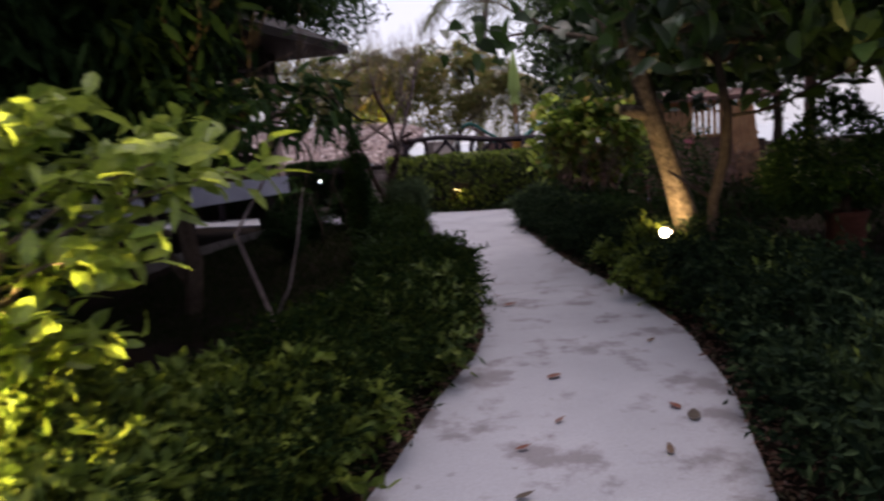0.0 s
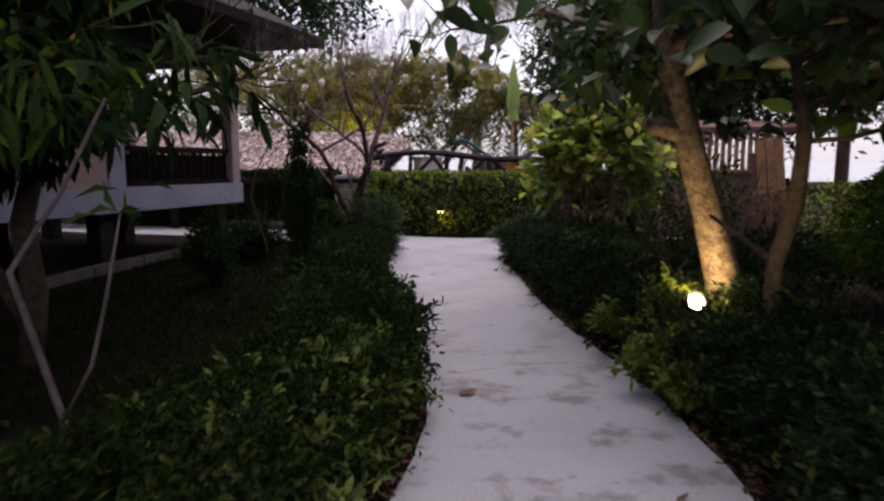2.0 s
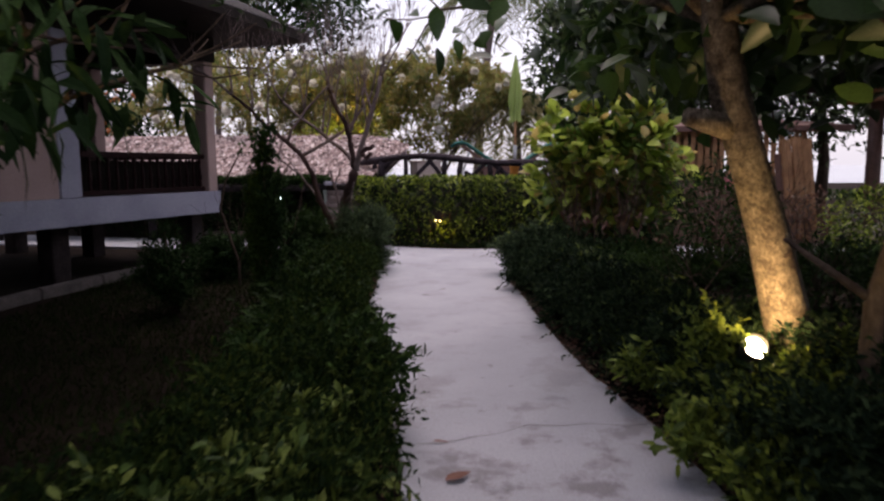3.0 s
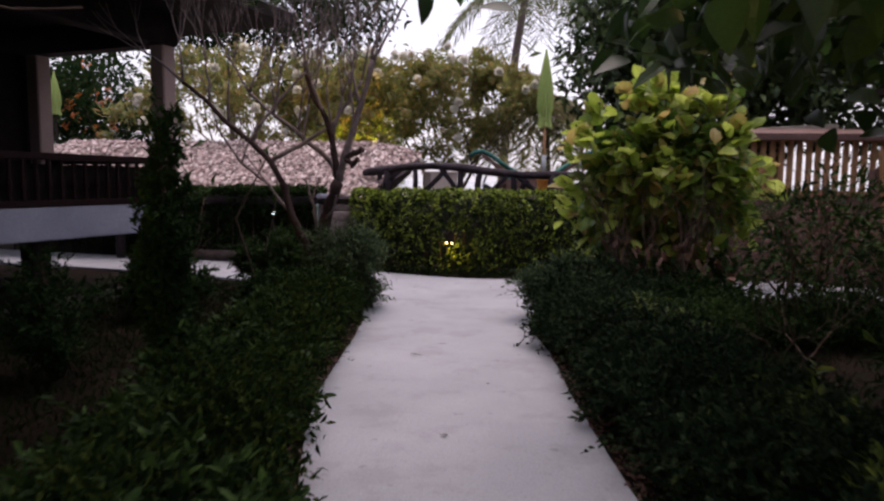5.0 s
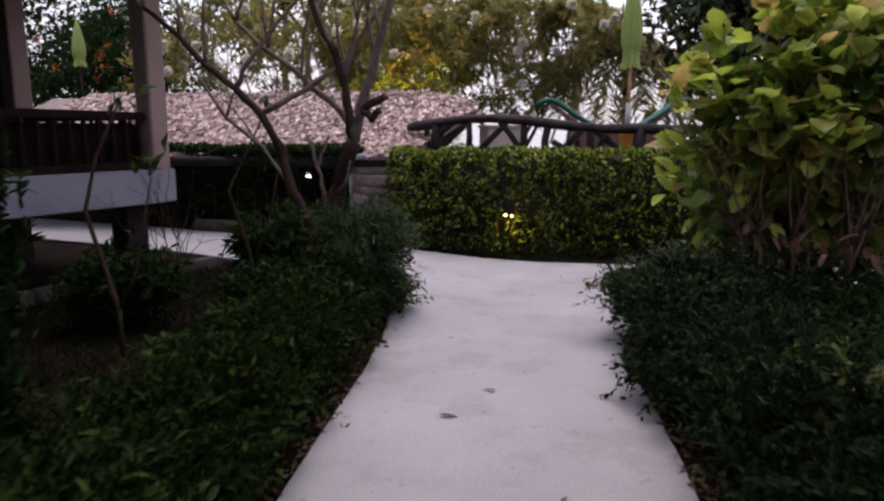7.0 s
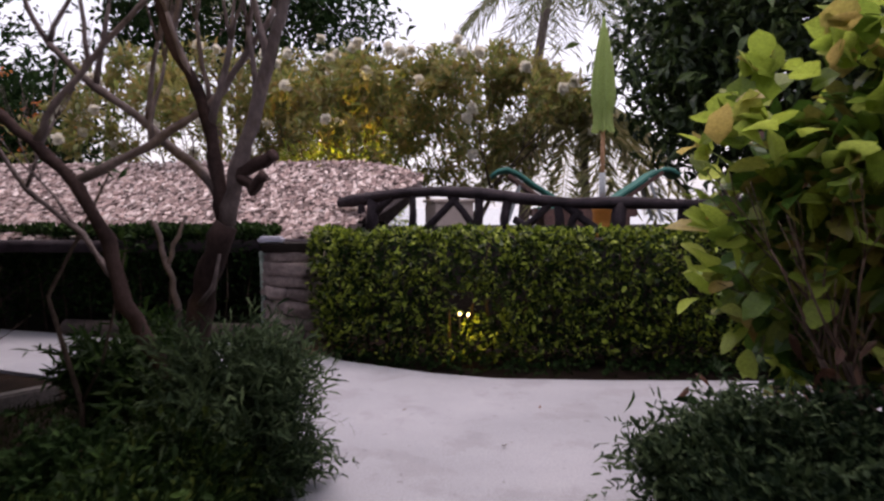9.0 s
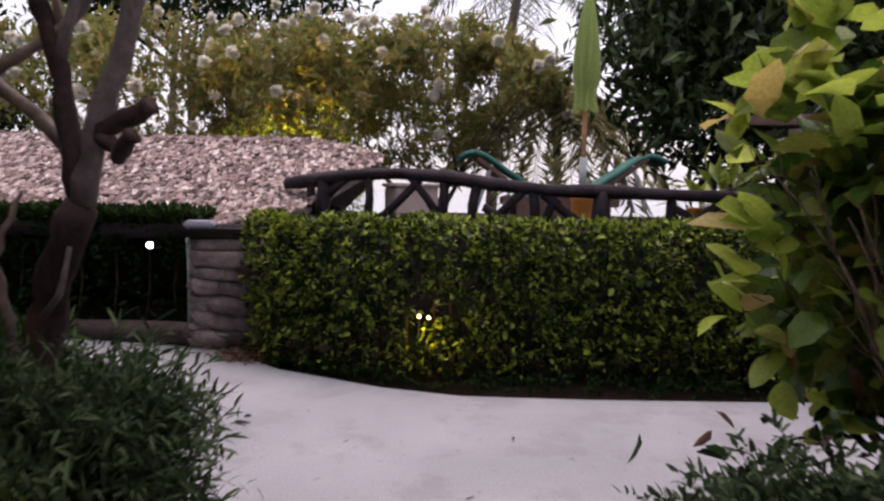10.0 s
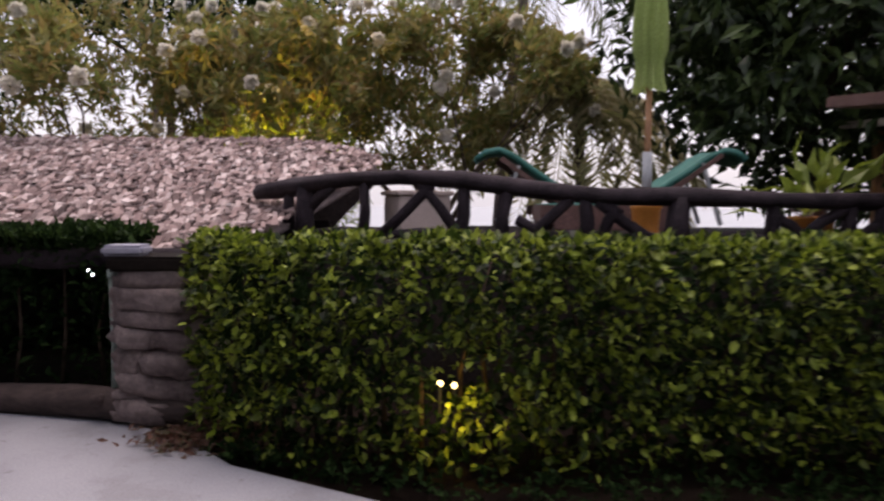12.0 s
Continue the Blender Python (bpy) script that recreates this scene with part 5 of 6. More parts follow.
    leaf_object("withered_foliage", leaves(w, rng.normal(size=(m, 3)) * 0.5 + np.array([0, 0, -0.8]), 0.13, 0.05, 0.3, 0.4, True), RED_SHRUB, ob, "withered brown leaves")


broad_leaf_bush()


def almond_tree():
    """The lit, leaning tree by the path with its broad-leaved crown overhead."""
    at = (2.60, 6.95, 0)
    ob = thing("almond_tree", at, "leaning ringed trunk with broad dark leaves, lit from below", "tree")
    trunk = [(-0.06, -0.23, -0.05), (-0.19, -0.25, 0.5), (-0.35, -0.25, 1.07), (-0.49, -0.25, 1.5), (-0.60, -0.26, 1.8), (-0.74, -0.30, 2.4), (-0.80, -0.3, 3.0)]
    part("trunk", tube(trunk, (0.13, 0.118, 0.106, 0.103, 0.105, 0.08, 0.06), 14, 0.22), BARK, ob, "pale mottled trunk with old scars")
    ring = Vector((-0.325, -0.25, 0.98))
    part("ring_scar", tube([ring + Vector((0.008, 0.006, -0.012)), ring + Vector((-0.008, -0.006, 0.012))], (0.112, 0.111), 14, 0.05), DARK_BARK, ob)
    out, tips = [], []
    out.append(tube([(-0.53, -0.25, 1.62), (-0.76, -0.32, 1.68), (-0.86, -0.34, 1.70)], (0.075, 0.06, 0.05), 9, 0.25))
    for to, ln in (((-1.3, -0.2, 2.9), 1.2), ((-0.2, -1.6, 2.6), 1.2), ((1.0, -1.2, 2.7), 1.4), ((1.8, 0.4, 2.6), 1.5), ((0.2, 1.6, 2.8), 1.3), ((-1.5, 1.6, 3.0), 1.4), ((1.6, -2.0, 2.5), 1.6)):
        s = Vector((-0.70, -0.29, 2.2))
        out.append([s, Vector(to) - s, ln, 0.042, 2, 0.55, 0.05, 3, 4, 0.72])
    grown("branch", BARK, ob, out, tips)
    meshes = [one_leaf("leaf", 0.24, 0.13, ALMOND_LEAF, 0.3), one_leaf("leaf", 0.20, 0.115, ALMOND_LEAF, 0.45), one_leaf("leaf", 0.27, 0.14, ALMOND_LEAF, 0.2)]
    # underside and fringe of the crown
    spots = []
    while len(spots) < 300:
        x, y = rng.uniform(-2.6, 3.2), rng.uniform(-2.8, 3.0)
        if (x / 3.0) ** 2 + (y / 2.9) ** 2 > 1:
            continue
        z = 1.86 + 0.10 * abs(x) * 0.3 + 0.35 * rng.random() + 0.18 * noise.noise(Vector((x * 1.4, y * 1.4, 2)))
        if x > 0.2:
            z -= 0.12
        if x < -1.2:
            z += 0.45
        d = rng.normal(size=3) * np.array([1, 1, 0.35]) + np.array([0, -0.2, -0.25])
        spots.append((Vector(at) + Vector((x, y, z)), d, rng.uniform(0.7, 1.1)))
    place_leaves("leaf", meshes, spots, ob)
    # rest of the crown; its unseen upper part is added to shade the right bed
    n = 15000
    x, y = rng.uniform(-1.0, 5.0, n), rng.uniform(-3.2, 3.6, n)
    z = 2.1 + 2.6 * rng.random(n) + np.where(x < -1.2, 0.4, 0)
    keep = ((x - 0.8) / 4.0) ** 2 + (y / 3.5) ** 2 + ((z - 3.0) / 1.8) ** 2 < 1
    b = np.stack([x, y, z], 1)[keep]
    leaf_object("foliage", leaves(b, rng.normal(size=b.shape) + np.array([0, 0, -0.3]), 0.23, 0.12, 0.3, 0.35, True), ALMOND_REST, ob)


almond_tree()


def second_trunk():
    ob = thing("young_tree", (2.32, 5.85, 0), "slender crooked young tree with a pale foot", "tree")
    out, tips = [], []
    out.append(tube([(0, 0, -0.05), (-0.02, 0, 0.45), (0.0, 0, 0.85), (0.10, 0, 1.2), (0.12, 0, 1.6), (0.05, 0.05, 2.1)], (0.045, 0.042, 0.045, 0.05, 0.042, 0.03), 10, 0.25))
    out.append(tube([(-0.0, 0, 0.85), (-0.2, 0.05, 1.0), (-0.36, 0.1, 1.12)], (0.022, 0.016, 0.010), 7, 0.2))
    for w in ((0.8, -0.2, 0.5), (-0.4, 0.5, 0.6), (0.9, 0.5, 0.3)):
        out.append([(0.05, 0.05, 2.0), w, 0.7, 0.022, 2, 0.5, 0.05])
    out.append([(0.11, 0, 1.55), (1.0, -0.15, 0.12), 1.0, 0.018, 2, 0.35, 0.0, 2])
    grown("limb", DARK_BARK, ob, out, tips)
    part("foot", tube([(0, 0, -0.04), (-0.01, 0, 0.2), (-0.02, 0, 0.48)], (0.050, 0.048, 0.045), 10, 0.2), BARK, ob, "pale limewashed foot")
    t = np.array([list(p) for p, d in tips])
    b = np.repeat(t, 8, 0) + rng.normal(size=(len(t) * 8, 3)) * 0.14
    leaf_object("foliage", leaves(b, rng.normal(size=b.shape), 0.18, 0.11, 0.3), ALMOND_REST, ob)


second_trunk()


def left_tree():
    """The dark tree over the left bed with long hanging leaves, and its bare saplings."""
    ob = thing("mango_tree", (-2.6, 6.6, 0), "dark tree with long drooping leaves over the bed", "tree")
    out, tips = [], []
    out.append(tube([(0, 0, -0.05), (0.05, 0.05, 0.5), (-0.05, 0.1, 1.0), (0.1, 0.1, 1.5)], (0.09, 0.08, 0.075, 0.07), 9, 0.2))
    out.append(tube([(0, 0.05, 0.25), (-0.3, 0.1, 0.7), (-0.4, 0.1, 1.5)], (0.06, 0.05, 0.045), 8, 0.2))
    for w in ((1.0, -0.5, 0.6), (0.6, -1.0, 0.7), (-0.6, -0.6, 0.8), (0.9, 0.6, 0.7), (-0.8, 0.5, 0.8), (0.1, -0.3, 1.0)):
        out.append([(0.1, 0.1, 1.45), w, 0.9, 0.04, 2, 0.5, 0.05, 3, 4, 0.72])
    grown("branch", DARK_BARK, ob, out, tips)
    n = 8000
    u = unit(rng.normal(size=(n, 3))) * (0.25 + 0.75 * rng.random((n, 1)) ** 0.5)
    b = np.array([-0.25, -0.8, 3.0]) + u * np.array([1.25, 1.7, 1.0])
    b = b[np.array([noise.noise(Vector(q) * 1.9) > -0.22 for q in b])]
    n = len(b)
    d = rng.normal(size=(n, 3)) * 0.6 + np.array([0.2, -0.1, -0.6])
    leaf_object("foliage", leaves(b, d, 0.23, 0.06, 0.3, 0.35, True), TREE_LEAF, ob)
    # unseen upper crown, added dense to shade the left bed
    n = 30000
    u = unit(rng.normal(size=(n, 3))) * rng.random((n, 1)) ** 0.4
    u *= 1 + 0.55 * np.array([[noise.noise(Vector(q) * 2.2)] for q in u])
    b = np.array([-0.5, -0.6, 4.3]) + u * np.array([2.8, 5.4, 1.1])
    leaf_object("foliage", leaves(b, rng.normal(size=(n, 3)) * 0.6 + np.array([0.1, -0.1, -0.5]), 0.24, 0.075, 0.3), TREE_LEAF, ob)
    u = unit(rng.normal(size=(4600, 3))) * rng.random((4600, 1)) ** 0.5
    b = np.array([-0.45, -0.2, 2.0]) + u * np.array([1.25, 1.2, 0.72])
    leaf_object("foliage", leaves(b, rng.normal(size=b.shape) * 0.6 + np.array([0.2, -0.1, -0.6]), 0.23, 0.06, 0.3, 0.35, True), TREE_LEAF, ob)
    low = rng.random((420, 3)) * np.array([2.0, 1.7, 0.55]) + np.array([-0.2, -1.8, 1.6])
    leaf_object("low_foliage", leaves(low, rng.normal(size=low.shape) * 0.6 + np.array([0.4, -0.2, -0.4]), 0.24, 0.05, 0.3, 0.35, True), TREE_LEAF, ob)


left_tree()


def sapling(at, tilt, label, bark):
    ob = thing("sapling", at, label, "sapling")
    a = tube([(0, 0, -0.05), (0, 0, 0.3), (-0.22, 0.05, 0.95), (-0.10 + tilt, 0.1, 1.3), (0.12 + tilt, 0.1, 1.7)], (0.018, 0.018, 0.014, 0.011, 0.007), 7, 0.15)
    b = tube([(0, 0, 0.3), (0.14, 0, 0.55), (0.22, 0, 0.85), (0.30, 0.02, 1.25)], (0.012, 0.010, 0.008, 0.005), 6, 0.15)
    part("stem", joined([a, b]), bark, ob)
    p = np.array([[0.12 + tilt, 0.1, 1.7], [0.30, 0.02, 1.25]])
    base = np.repeat(p, 9, 0) + rng.normal(size=(18, 3)) * 0.05
    leaf_object("foliage", leaves(base, rng.normal(size=(18, 3)) + np.array([0, 0, 0.3]), 0.14, 0.05, 0.3), SHADE_LEAF, ob)


sapling((-1.30, 4.75, 0), 0.1, "bare forked sapling with a pale stem", PALE_BARK)
sapling((-2.1, 11.2, 0), -0.05, "bare thin sapling on the lawn", DARK_BARK)
sapling((-1.95, 13.0, 0), 0.05, "bare crooked sapling beside the cross path", DARK_BARK)


def lit_shrub():
    """The broad-leaved shrub beside the path start, lit yellow from below: arching branches with leaves in tiers."""
    at = (-2.05, 2.35, 0)
    ob = thing("lit_shrub", at, "leafy shrub lit yellow by a ground spotlight", "shrub")
    tip_at = [(1.36, 0.20, 1.45), (1.10, 0.05, 1.50), (0.95, 0.45, 1.62), (0.70, 0.0, 1.66), (0.62, 0.35, 1.74), (0.35, -0.15, 1.60), (0.30, 0.2, 1.78), (0.95, -0.05, 1.18),
              (0.75, 0.25, 1.22), (0.55, -0.25, 1.28), (0.35, 0.1, 1.34), (0.62, -0.2, 0.98), (0.42, -0.35, 1.05), (0.2, -0.1, 1.1), (0.5, 0.1, 0.80), (0.3, -0.4, 0.78), (0.72, 0.0, 0.86), (-0.2, 0.1, 1.6), (-0.3, -0.2, 1.2)]
    base, way, spots = [], [], []
    for x, y, z in tip_at:
        mid = Vector((x * 0.42, y * 0.5, z * 0.80)) + Vector(rng.normal(size=3)) * 0.04
        end = Vector((x, y, z))
        pts = [(0.04 * x, 0.04 * y, -0.03), Vector((x * 0.15, y * 0.2, z * 0.45)), mid, (mid + end) * 0.5 + Vector((0, 0, 0.05)), end]
        part("stem", tube(pts, (0.017, 0.014, 0.010, 0.007, 0.003), 6, 0.15), PALE_BARK, ob)
        for s in np.linspace(0.25, 1.0, 12):
            p = mid.lerp(end, float(s)) + Vector((0, 0, 0.05 * (1 - abs(2 * s - 1))))
            side = Vector((-(end - mid).y, (end - mid).x, 0)).normalized() * (1 if rng.random() < 0.5 else -1)
            d = (end - mid).normalized() * 0.7 + side * rng.uniform(0.3, 1.1) + Vector((0, 0, rng.uniform(-0.35, 0.35)))
            spots.append((Vector(at) + p, np.array(d), rng.uniform(0.65, 1.15)))
            for _ in range(5):
                base.append(np.array(p) + rng.normal(size=3) * np.array([0.08, 0.10, 0.035]))
                way.append(np.array(d) + rng.normal(size=3) * 0.5)
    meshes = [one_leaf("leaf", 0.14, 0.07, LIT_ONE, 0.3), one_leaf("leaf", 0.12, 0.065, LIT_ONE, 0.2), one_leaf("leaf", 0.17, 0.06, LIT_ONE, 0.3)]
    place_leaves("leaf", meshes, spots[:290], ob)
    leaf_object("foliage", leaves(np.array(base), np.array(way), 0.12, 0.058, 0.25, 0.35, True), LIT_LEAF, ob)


# same lamp-brightened colour, varied by object
LIT_ONE = leaf_material("lit_yellow_green_single_leaf", [(0.22, 0.30, 0.04), (0.30, 0.38, 0.06), (0.17, 0.26, 0.04)], 0.45, 0.4, True)
lit_shrub()


def topiary():
    ob = thing("potted_bush", (3.62, 6.1, 0), "dark rounded bush in an old terracotta pot", "potted bush")
    part("pot", lathe([(0.0, -0.03), (0.15, -0.03), (0.165, 0.05), (0.15, 0.2), (0.165, 0.56), (0.185, 0.60), (0.185, 0.64), (0.155, 0.64), (0.15, 0.58), (0.0, 0.55)], 24), TERRACOTTA, ob, "old terracotta pot")
    part("stem", tube([(0, 0, 0.5), (0, 0, 1.0)], (0.04, 0.03), 8), DARK_BARK, ob)
    n = 5000
    u = unit(rng.normal(size=(n, 3))) * (0.4 + 0.6 * rng.random((n, 1)) ** 0.4)
    b = np.array([-0.14, 0, 1.0]) + u * np.array([0.60, 0.55, 0.44])
    b[:, 2] += 0.25 * np.exp(-(((b[:, 0] + 0.1) / 0.2) ** 2))
    leaf_object("foliage", leaves(b, u + rng.normal(size=(n, 3)) * 0.5, 0.07, 0.03), TREE_LEAF, ob)


topiary()


def shrub_mass(name, at, size, n, leaf, mat, label, stems=8, flowers=0):
    ob = thing(name, at, label, "shrub")
    out, tips = [], []
    for k in range(stems):
        a = rng.uniform(0, 6.28)
        out.append([(rng.uniform(-0.5, 0.5) * size[0], rng.uniform(-0.4, 0.4) * size[1], -0.03), (math.cos(a) * 0.4, math.sin(a) * 0.4, 1), size[2] * 0.55, 0.016, 2, 0.5, 0.1, 3, 4, 0.6])
    grown("stem", DARK_BARK, ob, out, tips)
    u = unit(rng.normal(size=(n, 3))) * (0.35 + 0.65 * rng.random((n, 1)) ** 0.5)
    u *= 1 + 0.3 * np.array([[noise.noise(Vector(q * 2.0))] for q in u])
    b = np.array([0, 0, size[2] * 0.55]) + u * np.array([size[0], size[1], size[2] * 0.5])
    b[:, 2] = np.maximum(b[:, 2], 0.03)
    leaf_object("foliage", leaves(b, u + rng.normal(size=(n, 3)) * 0.7, leaf[0], leaf[1], 0.25), mat, ob)
    if flowers:
        fb = rng.normal(size=(flowers, 3)) * 0.06 + np.array([0, -size[1] * 0.9, size[2] * 0.95])
        leaf_object("blossom", leaves(fb, rng.normal(size=(flowers, 3)), 0.05, 0.045), PINK_PETAL, ob, "pink flowers")


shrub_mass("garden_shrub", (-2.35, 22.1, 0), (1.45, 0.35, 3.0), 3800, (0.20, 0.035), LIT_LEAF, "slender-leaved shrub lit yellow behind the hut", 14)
shrub_mass("garden_shrub", (3.9, 11.4, 0), (0.7, 0.5, 1.5), 1500, (0.11, 0.035), SHADE_LEAF, "airy dark green garden shrub", 8)
shrub_mass("garden_shrub", (5.0, 14.2, 0), (0.8, 0.4, 1.25), 1500, (0.08, 0.03), RED_SHRUB, "red-brown shrub before the timber cabin", 10, 40)
shrub_mass("garden_shrub", (6.3, 14.3, 0), (0.7, 0.4, 1.0), 1100, (0.08, 0.03), RED_SHRUB, "red-brown shrub before the timber cabin", 8)
shrub_mass("garden_shrub", (6.9, 13.2, 0), (0.7, 0.5, 1.1), 1500, (0.09, 0.045), HEDGE_LEAF, "bright green shrub beside the cross path", 8)
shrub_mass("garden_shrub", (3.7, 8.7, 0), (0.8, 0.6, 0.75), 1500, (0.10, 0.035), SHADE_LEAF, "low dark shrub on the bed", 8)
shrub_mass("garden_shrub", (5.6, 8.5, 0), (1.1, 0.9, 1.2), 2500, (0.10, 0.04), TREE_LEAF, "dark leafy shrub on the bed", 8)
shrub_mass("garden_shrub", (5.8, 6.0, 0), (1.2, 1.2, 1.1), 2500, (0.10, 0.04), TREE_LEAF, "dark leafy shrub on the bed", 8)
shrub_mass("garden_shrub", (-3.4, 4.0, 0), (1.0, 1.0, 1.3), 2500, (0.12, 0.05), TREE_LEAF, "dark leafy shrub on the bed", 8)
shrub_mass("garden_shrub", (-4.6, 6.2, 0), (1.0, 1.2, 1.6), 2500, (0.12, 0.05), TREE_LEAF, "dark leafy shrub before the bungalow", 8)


def bare_shrub(at, label, mat, n=7, size=0.7):
    ob = thing("bare_shrub", at, label, "shrub")
    tips = []
    grown("stem", mat, ob, [[(rng.uniform(-0.1, 0.1), rng.uniform(-0.1, 0.1), -0.03), (rng.normal() * 0.6, rng.normal() * 0.5, 1.0), size * rng.uniform(0.5, 0.8), 0.011, 2, 0.55, 0.05, 3, 4, 0.7] for _ in range(n)], tips)


bare_shrub((4.5, 11.2, 0), "leafless twiggy shrub on the bed", PALE_BARK)
bare_shrub((3.3, 10.6, 0), "leafless twiggy shrub on the bed", DARK_BARK, 5, 0.6)
bare_shrub((-2.6, 12.9, 0), "leafless twiggy shrub beside the bungalow", DARK_BARK, 6, 0.7)


def flower_pot(at):
    ob = thing("flower_pot", at, "small terracotta flower pot before the timber cabin", "flower pot", "pots before the cabin")
    part("pot", lathe([(0.0, 0.0), (0.10, 0.0), (0.15, 0.24), (0.17, 0.25), (0.17, 0.30), (0.14, 0.30), (0.13, 0.25), (0.0, 0.25)], 20), TERRACOTTA, ob)
    b = np.tile(np.array([[0, 0, 0.25]]), (40, 1)) + rng.normal(size=(40, 3)) * 0.05
    leaf_object("foliage", leaves(b, rng.normal(size=(40, 3)) * 0.5 + np.array([0, 0, 0.8]), 0.16, 0.03, 0.3), SHADE_LEAF, ob)


flower_pot((4.35, 15.05, -0.02))
flower_pot((5.55, 14.95, -0.02))


def grass():
    n = 26000
    x, y = rng.uniform(-4.2, -0.5, n), rng.uniform(5.5, 14.3, n)
    keep = (x < left_edge(y) - 0.5) & (x > -3.9)
    x2, y2 = rng.uniform(2.0, 6.5, 14000), rng.uniform(2.5, 12.2, 14000)
    b = np.stack([np.concatenate([x[keep], x2]), np.concatenate([y[keep], y2]), np.full(keep.sum() + 14000, -0.04)], 1)
    d = rng.normal(size=b.shape) * 0.5 + np.array([0, 0, 1.0])
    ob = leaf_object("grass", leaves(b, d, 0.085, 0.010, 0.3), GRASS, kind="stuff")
    tagged(ob, "rough patchy grass on the garden beds", "grass")


grass()


# ---- bungalow with veranda ----
HC = Vector((-3.22, 14.0, 0))
HU = Vector((-0.321, -0.947, 0))
HN = Vector((0.947, -0.321, 0))
HANG = math.degrees(math.atan2(HU.y, HU.x))


def hp(s, d, z=0.0):
    """A place on the bungalow: s along its face from the far corner, d into the house, z up."""
    p = HC + HU * s - HN * d
    return (p.x, p.y, z)


def hbox(s0, s1, d0, d1, z0, z1, bevel=0.01):
    return box(s1 - s0, d1 - d0, z1 - z0, hp((s0 + s1) / 2, (d0 + d1) / 2, (z0 + z1) / 2), bevel, HANG)


def bungalow():
    ob = thing("bungalow", (0, 0, 0), "raised bungalow with pink walls, white plinth and open veranda", "house")
    part("plinth", hbox(0, 9, 0, 0.24, 0.74, 1.09, 0.012), PLASTER_WHITE, ob, "white plinth beam")
    part("plinth", hbox(0, 0.24, 0.243, 4.5, 0.742, 1.088, 0.012), PLASTER_WHITE, ob, "white plinth beam")
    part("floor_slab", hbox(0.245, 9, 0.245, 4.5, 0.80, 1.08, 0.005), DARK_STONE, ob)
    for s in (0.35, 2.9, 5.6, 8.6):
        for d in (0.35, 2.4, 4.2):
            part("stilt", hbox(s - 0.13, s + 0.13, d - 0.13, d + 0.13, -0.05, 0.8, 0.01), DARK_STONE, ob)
    part("pillar", hbox(0.03, 0.25, 0.03, 0.25, 1.09, 3.12, 0.012), PLASTER_PINK, ob, "pink corner pillar")
    part("pillar", hbox(0.03, 0.25, 2.3, 2.52, 1.09, 3.12, 0.012), PLASTER_PINK, ob, "pink corner pillar")
    part("corner_pier", hbox(2.70, 3.02, 0.02, 0.34, 1.092, 3.12, 0.012), PLASTER_WHITE, ob, "white corner pier")
    part("wall", hbox(3.022, 9, 0.04, 0.22, 1.092, 3.12, 0.005), PLASTER_PINK, ob, "pink plaster wall")
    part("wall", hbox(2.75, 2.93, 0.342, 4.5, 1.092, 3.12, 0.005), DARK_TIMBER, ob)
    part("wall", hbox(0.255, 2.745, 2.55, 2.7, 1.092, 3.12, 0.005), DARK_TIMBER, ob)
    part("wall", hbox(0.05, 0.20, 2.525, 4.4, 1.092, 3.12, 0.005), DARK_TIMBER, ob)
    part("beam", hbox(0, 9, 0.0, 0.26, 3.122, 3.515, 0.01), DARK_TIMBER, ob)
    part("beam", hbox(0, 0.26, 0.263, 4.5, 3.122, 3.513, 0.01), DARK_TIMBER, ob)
    # balustrade: face and end
    for a, b, along in ((0.25, 2.70, True), (0.25, 2.30, False)):
        for z0, z1, w in ((1.60, 1.68, 0.10), (1.10, 1.17, 0.09)):
            bm = hbox(a, b, 0.14 - w / 2, 0.14 + w / 2, z0, z1, 0.012) if along else hbox(0.14 - w / 2, 0.14 + w / 2, a, b, z0, z1, 0.012)
            part("handrail" if z0 > 1.4 else "bottom_rail", bm, MAROON, ob)
        n = 16 if along else 13
        prof = [(0.02, 1.17), (0.028, 1.20), (0.018, 1.24), (0.034, 1.32), (0.022, 1.42), (0.017, 1.50), (0.027, 1.54), (0.02, 1.60)]
        me = mesh_of("baluster", *lathe(prof, 10), MAROON)
        for k in range(n):
            q = a + (b - a) * (k + 0.5) / n
            bl = new("baluster", me)
            bl.parent = ob
            bl.location = hp(q, 0.14) if along else hp(0.14, q)
    # added dark panels stand in for the veranda's black interior shade
    part("end_shade_panel", hbox(0.20, 0.23, 0.252, 2.298, 1.095, 1.54, 0.004), DARK_TIMBER, ob, "added dark panel for the shade behind the end balusters")
    part("face_shade_panel", hbox(0.252, 2.698, 0.20, 0.23, 1.095, 1.56, 0.004), DARK_TIMBER, ob, "added dark panel for the shade behind the balusters")
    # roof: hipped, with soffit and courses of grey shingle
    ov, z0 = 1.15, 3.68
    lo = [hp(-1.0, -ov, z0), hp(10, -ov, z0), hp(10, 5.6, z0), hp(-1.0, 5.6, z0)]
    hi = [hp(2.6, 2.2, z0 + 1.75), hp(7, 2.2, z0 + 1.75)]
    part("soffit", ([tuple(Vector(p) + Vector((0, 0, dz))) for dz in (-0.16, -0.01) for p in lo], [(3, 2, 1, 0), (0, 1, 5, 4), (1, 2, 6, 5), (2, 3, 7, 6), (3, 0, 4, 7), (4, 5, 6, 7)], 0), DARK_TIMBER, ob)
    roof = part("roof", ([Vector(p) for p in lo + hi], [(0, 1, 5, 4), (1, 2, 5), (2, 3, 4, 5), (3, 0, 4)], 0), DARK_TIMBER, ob)
